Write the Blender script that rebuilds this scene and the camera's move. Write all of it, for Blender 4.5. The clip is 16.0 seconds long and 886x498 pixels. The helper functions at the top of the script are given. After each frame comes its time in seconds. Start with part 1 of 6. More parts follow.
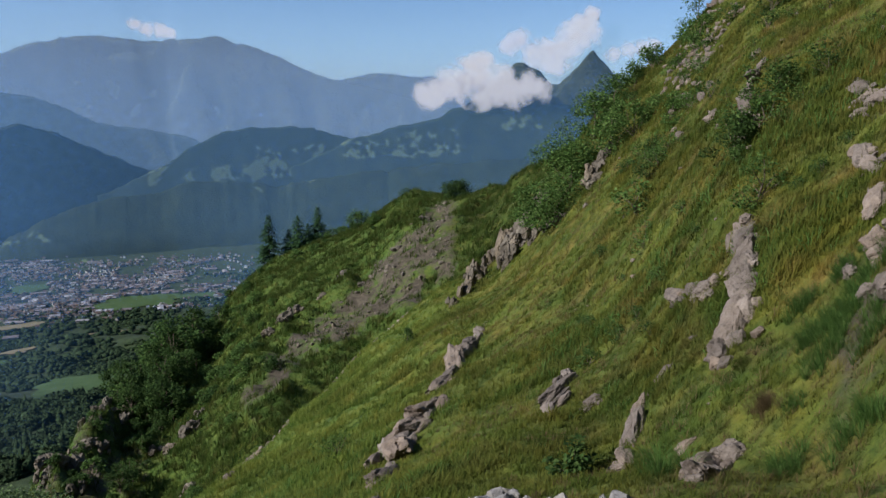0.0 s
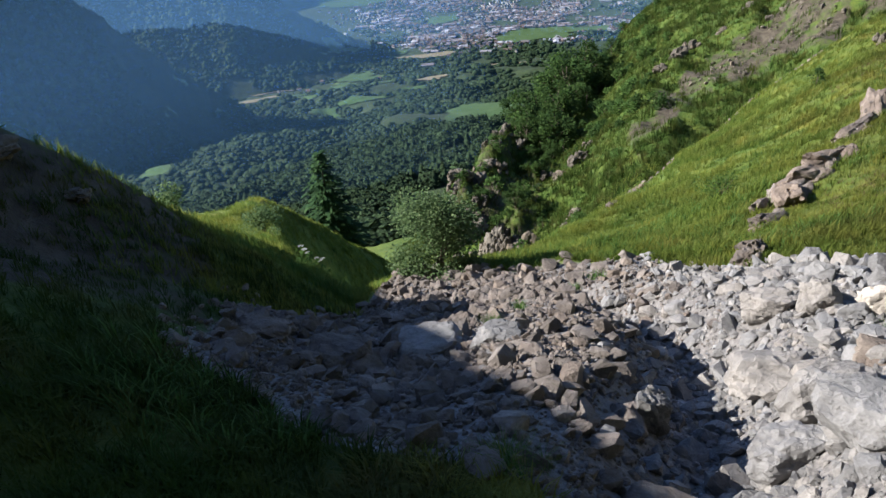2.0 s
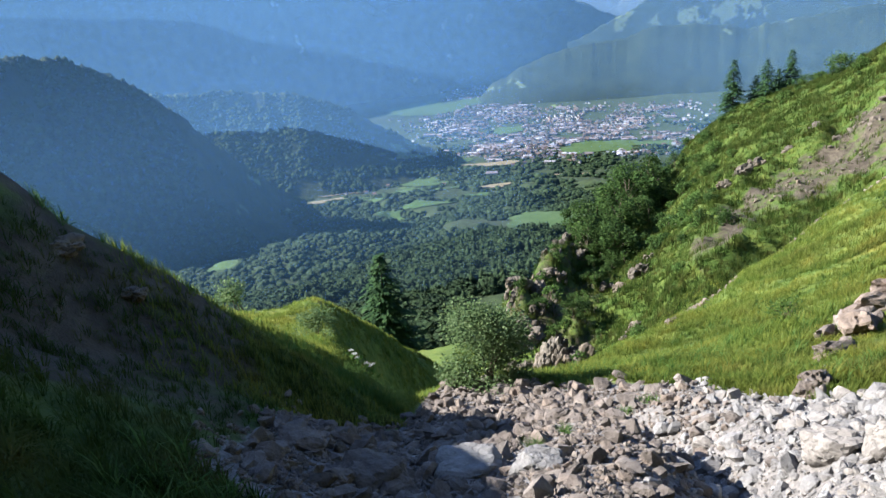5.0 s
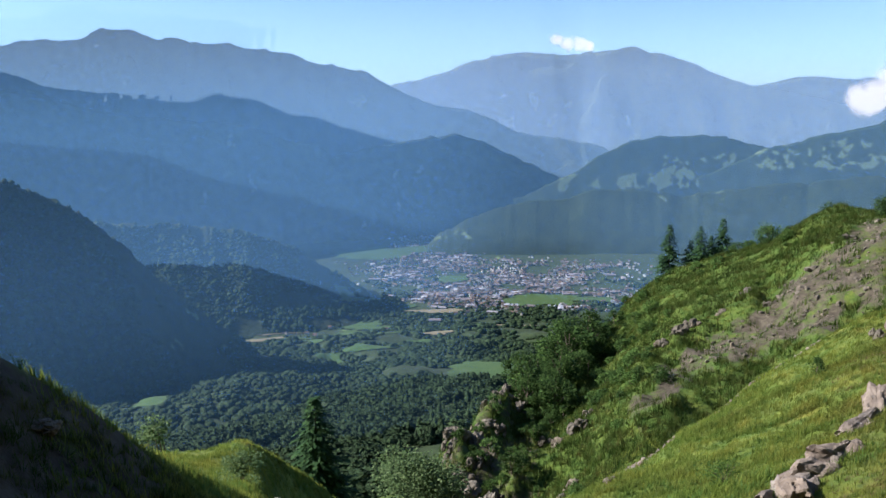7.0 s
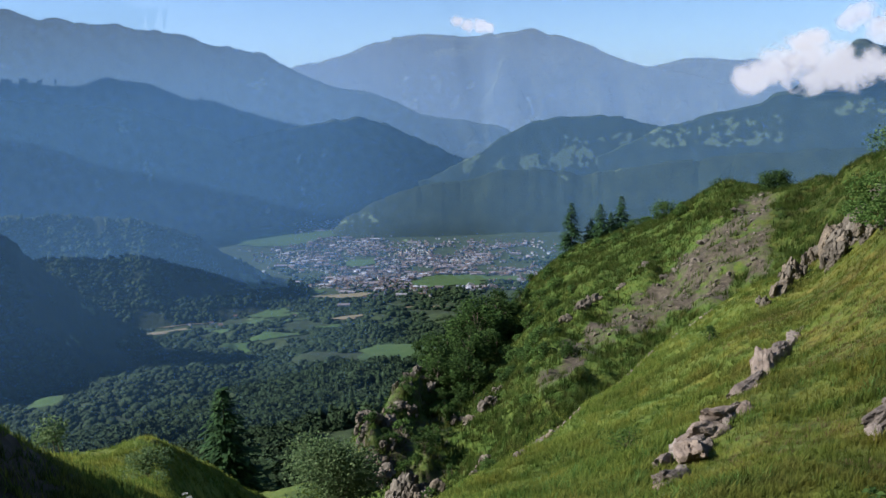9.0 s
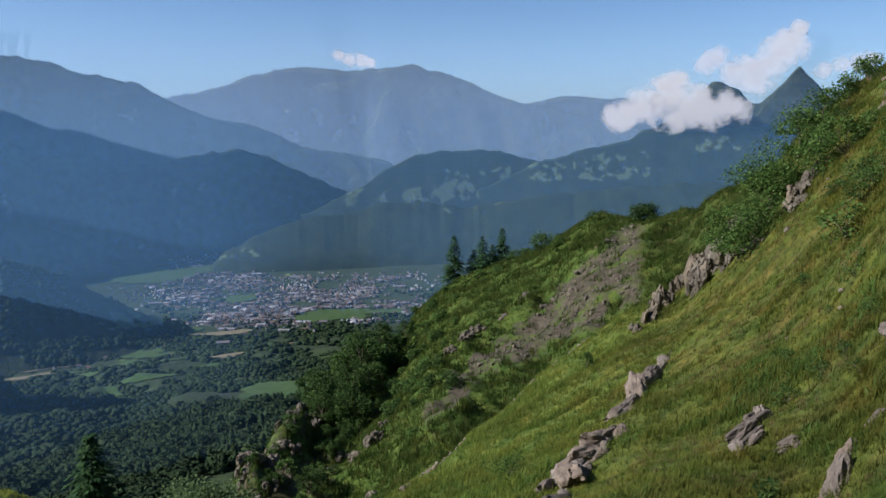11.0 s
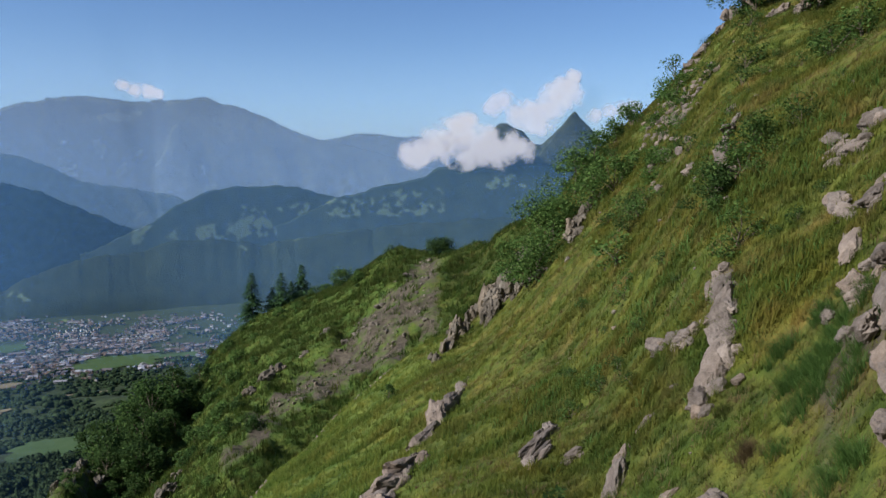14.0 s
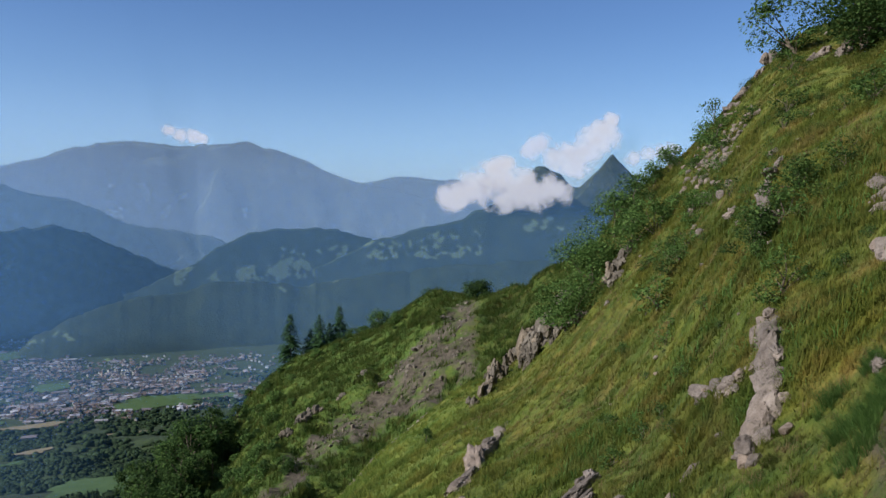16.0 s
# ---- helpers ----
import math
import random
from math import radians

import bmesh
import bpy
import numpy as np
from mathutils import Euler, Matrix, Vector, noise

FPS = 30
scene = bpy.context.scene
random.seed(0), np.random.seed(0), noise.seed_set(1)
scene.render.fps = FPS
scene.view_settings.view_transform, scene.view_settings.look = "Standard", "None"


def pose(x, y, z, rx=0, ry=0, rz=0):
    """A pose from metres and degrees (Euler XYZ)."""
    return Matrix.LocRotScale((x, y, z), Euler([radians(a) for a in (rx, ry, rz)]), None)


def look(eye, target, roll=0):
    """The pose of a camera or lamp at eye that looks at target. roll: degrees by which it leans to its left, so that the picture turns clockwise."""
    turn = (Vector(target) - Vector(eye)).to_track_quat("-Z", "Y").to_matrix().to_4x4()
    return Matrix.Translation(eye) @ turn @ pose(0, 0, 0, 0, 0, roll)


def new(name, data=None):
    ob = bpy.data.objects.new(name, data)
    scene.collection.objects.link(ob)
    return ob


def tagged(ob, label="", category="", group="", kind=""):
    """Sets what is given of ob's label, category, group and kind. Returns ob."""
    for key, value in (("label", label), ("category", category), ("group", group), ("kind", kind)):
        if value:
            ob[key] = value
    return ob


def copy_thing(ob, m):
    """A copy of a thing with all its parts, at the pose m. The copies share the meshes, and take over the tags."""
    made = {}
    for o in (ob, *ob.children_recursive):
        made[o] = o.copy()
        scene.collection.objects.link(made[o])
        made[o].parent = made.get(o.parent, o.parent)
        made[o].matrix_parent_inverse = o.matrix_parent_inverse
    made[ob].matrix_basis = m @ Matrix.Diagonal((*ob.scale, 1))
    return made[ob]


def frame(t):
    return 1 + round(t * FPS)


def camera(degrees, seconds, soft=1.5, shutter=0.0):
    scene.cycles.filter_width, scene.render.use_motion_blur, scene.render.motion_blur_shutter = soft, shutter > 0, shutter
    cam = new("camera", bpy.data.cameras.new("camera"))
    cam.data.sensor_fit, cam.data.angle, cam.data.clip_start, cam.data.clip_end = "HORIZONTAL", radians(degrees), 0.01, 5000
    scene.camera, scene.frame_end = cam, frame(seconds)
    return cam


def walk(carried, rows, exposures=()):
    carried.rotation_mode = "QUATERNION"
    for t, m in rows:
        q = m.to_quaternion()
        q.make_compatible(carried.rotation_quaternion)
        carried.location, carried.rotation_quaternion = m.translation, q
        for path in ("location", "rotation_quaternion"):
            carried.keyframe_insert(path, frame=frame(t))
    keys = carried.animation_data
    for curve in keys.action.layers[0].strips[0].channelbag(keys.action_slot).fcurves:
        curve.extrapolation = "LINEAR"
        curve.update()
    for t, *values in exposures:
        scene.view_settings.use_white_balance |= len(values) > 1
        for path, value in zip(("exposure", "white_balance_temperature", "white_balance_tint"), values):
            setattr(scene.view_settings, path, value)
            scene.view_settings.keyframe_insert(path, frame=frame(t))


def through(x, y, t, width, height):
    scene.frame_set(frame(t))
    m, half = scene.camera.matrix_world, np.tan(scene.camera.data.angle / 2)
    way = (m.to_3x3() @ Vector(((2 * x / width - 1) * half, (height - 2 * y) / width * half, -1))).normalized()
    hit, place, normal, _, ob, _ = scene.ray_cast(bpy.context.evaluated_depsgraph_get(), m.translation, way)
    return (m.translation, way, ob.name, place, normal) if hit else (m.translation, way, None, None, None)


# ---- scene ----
# ---------------------------------------------------------------- camera
cam = camera(59.36, 16.0)
# seconds, turn to the left, tilt up, lean to the left (degrees), and where the eye is (m)
PATH = [
    (0.0, -0.11, -11.01, -0.14, -0.05, -0.15, 0.12), (0.5, 9.38, -16.02, -2.36, -0.05, -0.04, 0.03), (1.0, 18.25, -21.92, -4.58, -0.04, -0.07, -0.02),
    (1.5, 24.58, -26.96, -4.64, -0.04, -0.09, -0.00), (2.0, 30.46, -28.55, -6.69, -0.05, -0.11, 0.00), (2.5, 33.49, -28.30, -6.76, -0.04, -0.11, 0.00),
    (3.0, 34.03, -27.67, -6.25, -0.04, -0.11, 0.00), (5.5, 33.54, -16.28, -4.77, 0.01, 0.11, 0.05), (6.0, 31.19, -11.93, -2.84, -0.01, 0.13, 0.01),
    (6.5, 29.68, -10.41, -1.92, -0.02, 0.15, 0.01), (7.0, 29.24, -9.99, -1.36, -0.03, 0.14, 0.00), (7.5, 28.50, -10.51, -1.05, -0.02, 0.16, -0.01),
    (8.0, 26.25, -11.11, -1.47, -0.02, 0.18, -0.01), (8.5, 24.13, -11.21, -1.35, -0.00, 0.17, -0.00), (9.0, 22.33, -11.45, -1.80, 0.01, 0.12, 0.01),
    (9.5, 20.19, -11.43, -1.54, 0.02, 0.13, 0.01), (10.0, 17.14, -10.74, -1.04, 0.03, 0.14, 0.02), (12.5, 7.19, -7.59, -1.38, 0.07, -0.06, -0.03),
    (13.0, 2.89, -7.12, -1.25, 0.08, -0.09, -0.02), (13.5, 0.52, -6.64, -1.22, 0.07, -0.09, -0.04), (14.0, -1.23, -6.72, -0.08, 0.07, -0.05, -0.05),
    (14.5, -2.10, -4.88, 3.36, 0.06, -0.05, -0.05), (15.0, -1.38, -3.78, 2.54, 0.04, -0.10, -0.02), (15.5, 0.51, -3.15, 1.21, 0.02, -0.11, -0.02),
    (16.0, 1.52, -3.59, -0.09, 0.02, -0.12, -0.02)]


def aim(turn, tilt, lean, *eye):
    a, e = radians(turn), radians(tilt)
    way = Vector((-math.sin(a) * math.cos(e), math.cos(a) * math.cos(e), math.sin(e)))
    return look(eye, Vector(eye) + way, lean)


EXPOSURES = [(0.0, 0.55), (1.0, 1.0), (2.0, 1.45), (3.0, 1.7), (5.5, 2.0), (6.0, 1.75), (7.0, 1.35), (8.0, 1.25), (9.0, 0.98), (9.5, 0.75), (12.5, 0.65), (16.0, 0.65)]
walk(cam, [(t, aim(*row)) for t, *row in PATH], EXPOSURES)

# ---------------------------------------------------------------- light
SUN_LEFT, SUN_UP = 112.0, 30.0   # degrees to the left of +y, and above the horizon
world = bpy.data.worlds.new("sky")
scene.world = world
world.use_nodes = True
wn = world.node_tree
sky = wn.nodes.new("ShaderNodeTexSky")
sky.sky_type, sky.sun_disc = "NISHITA", False
sky.sun_elevation, sky.sun_rotation = radians(SUN_UP), radians(-SUN_LEFT)
sky.altitude, sky.air_density, sky.dust_density, sky.ozone_density = 500, 1.0, 1.0, 1.0
clear_air = wn.nodes.new("ShaderNodeMix")
clear_air.data_type, clear_air.blend_type = "RGBA", "MULTIPLY"
clear_air.inputs[0].default_value, clear_air.inputs[7].default_value = 1.0, (0.65, 0.885, 1.29, 1)
wn.links.new(sky.outputs[0], clear_air.inputs[6])
wn.links.new(clear_air.outputs[2], wn.nodes["Background"].inputs[0])
wn.nodes["Background"].inputs[1].default_value = 0.060
sun = new("sun", bpy.data.lights.new("sun", "SUN"))
sun.data.energy, sun.data.angle, sun.data.color = 5.0, radians(0.53), (1.0, 0.96, 0.90)
sa, se = radians(SUN_LEFT), radians(SUN_UP)
SUN_DIR = Vector((-math.sin(sa) * math.cos(se), math.cos(sa) * math.cos(se), math.sin(se)))
sun.matrix_world = look(SUN_DIR * 50, (0, 0, 0))


# ---------------------------------------------------------------- node helpers and materials
def material(name, rough=0.9):
    m = bpy.data.materials.new(name)
    m.use_nodes = True
    b = m.node_tree.nodes["Principled BSDF"]
    b.inputs["Roughness"].default_value = rough
    b.inputs["Specular IOR Level"].default_value = 0.2
    return m, m.node_tree, b


def node(nt, kind, **values):
    n = nt.nodes.new(kind)
    for k, v in values.items():
        n.inputs[k.replace("_", " ")].default_value = v
    return n


def ramp(nt, source, stops):
    r = nt.nodes.new("ShaderNodeValToRGB")
    el = r.color_ramp.elements
    while len(el) < len(stops):
        el.new(0.5)
    for e, (p, c) in zip(el, stops):
        e.position, e.color = p, (*c, 1) if len(c) == 3 else c
    nt.links.new(source, r.inputs[0])
    return r.outputs[0]


def grey(v):
    return (v, v, v)


def noise_of(nt, scale, detail=4.0, rough=0.55, vector=None, warp=0.0):
    n = node(nt, "ShaderNodeTexNoise", Scale=scale, Detail=detail, Roughness=rough, Distortion=warp)
    if vector is None:
        vector = nt.nodes.new("ShaderNodeNewGeometry").outputs["Position"]
    nt.links.new(vector, n.inputs["Vector"])
    return n.outputs["Fac"]


def blend(nt, fac, a, b, mode="MIX"):
    m = nt.nodes.new("ShaderNodeMix")
    m.data_type, m.blend_type = "RGBA", mode
    for socket, v in ((m.inputs[0], fac), (m.inputs[6], a), (m.inputs[7], b)):
        if isinstance(v, (int, float)):
            socket.default_value = v
        elif isinstance(v, tuple):
            socket.default_value = (*v, 1)
        else:
            nt.links.new(v, socket)
    return m.outputs[2]


def calc(nt, op, a, b=0.0):
    m = nt.nodes.new("ShaderNodeMath")
    m.operation = op
    for socket, v in zip(m.inputs, (a, b)):
        if isinstance(v, (int, float)):
            socket.default_value = v
        else:
            nt.links.new(v, socket)
    return m.outputs[0]


def mask(nt, name):
    a = nt.nodes.new("ShaderNodeAttribute")
    a.attribute_name = name
    return a.outputs["Fac"]


def bump(nt, bsdf, height, strength=0.5, distance=0.05):
    b = node(nt, "ShaderNodeBump", Strength=strength, Distance=distance)
    nt.links.new(height, b.inputs["Height"])
    nt.links.new(b.outputs[0], bsdf.inputs["Normal"])


def fresh(nt):
    """How far the grass is fresh rather than dry: it is fresher below the spur than on the sunny brow."""
    xyz = nt.nodes.new("ShaderNodeSeparateXYZ")
    nt.links.new(nt.nodes.new("ShaderNodeNewGeometry").outputs["Position"], xyz.inputs[0])
    r = nt.nodes.new("ShaderNodeMapRange")
    r.interpolation_type = "SMOOTHSTEP"
    for k, v in zip((1, 2, 3, 4), (5.0, -5.0, 0.0, 1.0)):
        r.inputs[k].default_value = v
    nt.links.new(calc(nt, "ADD", xyz.outputs["X"], calc(nt, "MULTIPLY", calc(nt, "SUBTRACT", noise_of(nt, 0.2, 4), 0.5), 8.0)), r.inputs[0])
    return r.outputs[0]


def clumps_of(nt):
    """Darker and fresher clumps and browner dry ones, a hand to a pace wide, in the turf."""
    return blend(nt, 1.0, ramp(nt, noise_of(nt, 3.2, 5, 0.65), [(0.34, (0.5, 0.6, 0.6)), (0.5, grey(0.98)), (0.66, (1.2, 1.12, 1.1))]),
                 ramp(nt, noise_of(nt, 0.75, 5, 0.65, warp=0.5), [(0.36, (0.66, 0.80, 0.75)), (0.5, grey(1.0)), (0.66, (1.22, 1.02, 0.95))]), "MULTIPLY")


def ground_material():
    m, nt, b = material("mountain_ground", 0.95)
    fine, mid, broad = noise_of(nt, 9, 5), noise_of(nt, 1.1, 4), noise_of(nt, 0.09, 4)
    grass = ramp(nt, fine, [(0.3, (0.0467, 0.0588, 0.00898)), (0.5, (0.0767, 0.0977, 0.0134)), (0.72, (0.113, 0.127, 0.0224))])
    dry = ramp(nt, mid, [(0.38, (0.0505, 0.0806, 0.0108)), (0.52, (0.0947, 0.1, 0.0206)), (0.66, (0.15, 0.108, 0.0366))])
    grass = blend(nt, 0.45, grass, dry)
    lush = ramp(nt, broad, [(0.4, grey(0.8)), (0.62, grey(1.15))])
    grass = blend(nt, 1.0, grass, lush, "MULTIPLY")
    grass = blend(nt, calc(nt, "MULTIPLY", fresh(nt), 0.6), grass, (0.125, 0.175, 0.0358))
    grass = blend(nt, 1.0, grass, clumps_of(nt), "MULTIPLY")
    # darkens the coarse far-spur grass and paints shade onto the bank's turf
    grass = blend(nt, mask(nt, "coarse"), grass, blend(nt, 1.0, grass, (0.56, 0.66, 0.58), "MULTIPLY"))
    strata = nt.nodes.new("ShaderNodeMapping")
    nt.links.new(nt.nodes.new("ShaderNodeNewGeometry").outputs["Position"], strata.inputs["Vector"])
    strata.inputs["Scale"].default_value = (0.5, 0.5, 2.2)
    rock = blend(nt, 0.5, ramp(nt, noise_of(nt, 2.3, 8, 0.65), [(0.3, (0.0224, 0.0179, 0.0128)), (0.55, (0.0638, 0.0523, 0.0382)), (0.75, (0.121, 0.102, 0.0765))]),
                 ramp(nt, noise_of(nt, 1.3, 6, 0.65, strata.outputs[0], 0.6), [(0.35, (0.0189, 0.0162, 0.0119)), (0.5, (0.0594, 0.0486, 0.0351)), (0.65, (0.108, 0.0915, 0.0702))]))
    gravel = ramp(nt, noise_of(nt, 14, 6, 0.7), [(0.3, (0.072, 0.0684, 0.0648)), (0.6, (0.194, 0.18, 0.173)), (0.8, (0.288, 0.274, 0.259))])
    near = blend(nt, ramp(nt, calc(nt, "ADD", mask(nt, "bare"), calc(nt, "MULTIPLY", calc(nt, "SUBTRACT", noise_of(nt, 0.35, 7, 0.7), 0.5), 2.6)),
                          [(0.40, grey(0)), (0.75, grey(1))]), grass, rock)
    near = blend(nt, ramp(nt, calc(nt, "ADD", mask(nt, "scree"), calc(nt, "MULTIPLY", calc(nt, "SUBTRACT", noise_of(nt, 2.0, 4), 0.5), 0.8)),
                          [(0.42, grey(0)), (0.58, grey(1))]), near, gravel)
    woods = ramp(nt, noise_of(nt, 0.05, 6, 0.7), [(0.35, (0.012, 0.022, 0.01)), (0.65, (0.035, 0.055, 0.02))])
    field = ramp(nt, noise_of(nt, 0.006, 3), [(0.4, (0.07, 0.12, 0.035)), (0.6, (0.13, 0.17, 0.06)), (0.7, (0.25, 0.22, 0.12))])
    far = blend(nt, ramp(nt, calc(nt, "ADD", mask(nt, "open"), calc(nt, "MULTIPLY", calc(nt, "SUBTRACT", noise_of(nt, 0.005, 5, 0.6), 0.5), 2.4)),
                         [(0.50, grey(0)), (0.54, grey(1))]), woods, field)
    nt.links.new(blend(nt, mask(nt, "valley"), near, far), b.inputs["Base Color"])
    bump(nt, b, calc(nt, "ADD", noise_of(nt, 25, 4), noise_of(nt, 3, 5)), 0.6, 0.08)
    return m


def hill_material(name, dark, light, field, openness, scale):
    m, nt, b = material(name, 1.0)
    woods = blend(nt, 0.5, ramp(nt, noise_of(nt, 0.05 * scale, 6, 0.75), [(0.38, dark), (0.62, light)]), ramp(nt, noise_of(nt, 0.009 * scale, 5, 0.6), [(0.35, dark), (0.65, light)]))
    patches = calc(nt, "MULTIPLY", calc(nt, "SUBTRACT", calc(nt, "ADD", noise_of(nt, 0.005 * scale, 6, 0.6, warp=0.6), noise_of(nt, 0.016 * scale, 4, 0.6)), 1.0), 0.8)
    n = calc(nt, "ADD", calc(nt, "ADD", patches, 0.5), mask(nt, "open"))
    col = blend(nt, ramp(nt, n, [(openness, grey(0)), (openness + 0.03, grey(1))]), woods, field)
    nt.links.new(col, b.inputs["Base Color"])
    bump(nt, b, noise_of(nt, 0.06 * scale, 6, 0.7), 1.0, 12.0 / scale)
    return m


GROUND = ground_material()
WOODED = hill_material("wooded_hill", (0.010, 0.020, 0.009), (0.032, 0.046, 0.022), (0.09, 0.115, 0.055), 0.75, 1.6)
MOUNTAIN = hill_material("mountain_side", (0.012, 0.02, 0.012), (0.06, 0.07, 0.04), (0.16, 0.16, 0.12), 0.68, 0.6)


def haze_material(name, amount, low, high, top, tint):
    """Thin sheet standing in for mist, the haze's blue put into its colour: lets most light through and scatters a
    little of the daylight that falls on it; it fades towards the ground so that no edge shows.
    """
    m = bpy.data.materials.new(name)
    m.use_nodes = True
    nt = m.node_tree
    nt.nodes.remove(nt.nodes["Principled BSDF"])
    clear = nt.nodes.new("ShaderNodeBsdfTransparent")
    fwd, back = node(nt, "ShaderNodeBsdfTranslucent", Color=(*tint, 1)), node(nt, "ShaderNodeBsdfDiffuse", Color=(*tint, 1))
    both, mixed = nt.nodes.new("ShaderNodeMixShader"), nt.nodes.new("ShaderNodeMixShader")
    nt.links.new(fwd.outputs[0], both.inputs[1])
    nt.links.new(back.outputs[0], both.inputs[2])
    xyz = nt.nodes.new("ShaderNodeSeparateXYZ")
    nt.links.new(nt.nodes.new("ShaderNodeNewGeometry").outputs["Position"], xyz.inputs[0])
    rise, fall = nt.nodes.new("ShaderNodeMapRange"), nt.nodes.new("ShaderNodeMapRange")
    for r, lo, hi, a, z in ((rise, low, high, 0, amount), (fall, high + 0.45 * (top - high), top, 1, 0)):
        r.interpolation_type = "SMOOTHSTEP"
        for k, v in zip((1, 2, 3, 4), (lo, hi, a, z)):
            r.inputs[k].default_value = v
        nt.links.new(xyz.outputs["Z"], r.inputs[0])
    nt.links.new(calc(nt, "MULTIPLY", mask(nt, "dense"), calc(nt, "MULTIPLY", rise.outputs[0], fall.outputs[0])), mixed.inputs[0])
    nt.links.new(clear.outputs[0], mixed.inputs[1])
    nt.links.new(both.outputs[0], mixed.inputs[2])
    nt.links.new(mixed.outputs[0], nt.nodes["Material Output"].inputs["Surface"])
    return m


# ---------------------------------------------------------------- numbers on the land
def lattice(ix, iy, seed):
    h = (ix.astype(np.int64) * 374761393 + iy.astype(np.int64) * 668265263 + seed * 1442695041) & 0x7FFFFFFF
    h = ((h ^ (h >> 13)) * 1274126177) & 0x7FFFFFFF
    return ((h ^ (h >> 16)) & 0xFFFF) / 65535.0 * 2 - 1


def wave(x, y, seed=0):
    """Smooth noise, -1 to 1."""
    ix, iy = np.floor(x), np.floor(y)
    fx, fy = x - ix, y - iy
    fx, fy = fx * fx * fx * (fx * (fx * 6 - 15) + 10), fy * fy * fy * (fy * (fy * 6 - 15) + 10)
    a, b = lattice(ix, iy, seed), lattice(ix + 1, iy, seed)
    c, d = lattice(ix, iy + 1, seed), lattice(ix + 1, iy + 1, seed)
    return (a * (1 - fx) + b * fx) * (1 - fy) + (c * (1 - fx) + d * fx) * fy


def fbm(x, y, octaves=4, seed=0, gain=0.5):
    total, amp = 0, 1.0
    for k in range(octaves):
        total, amp, x, y = total + amp * wave(x + 17.3 * k, y - 9.1 * k, seed + k), amp * gain, x * 2.03, y * 2.03
    return total


def ease(lo, hi, v):
    t = np.clip((v - lo) / (hi - lo), 0, 1)
    return t * t * (3 - 2 * t)


def window(v, lo, hi, soft):
    return ease(lo - soft, lo + soft, v) * (1 - ease(hi - soft, hi + soft, v))


class Line:
    """A line of the land round the standing place: bearing (degrees to the left), distance (m) and slope of the sight line (degrees)."""

    def __init__(self, *rows):
        rows = sorted(rows)
        self.az, self.r, self.el = np.array([*rows, (180, *rows[0][1:])]).T

    def at(self, az):
        r = np.interp(az, self.az, self.r)
        return r, r * np.tan(np.radians(np.interp(az, self.az, self.el)))


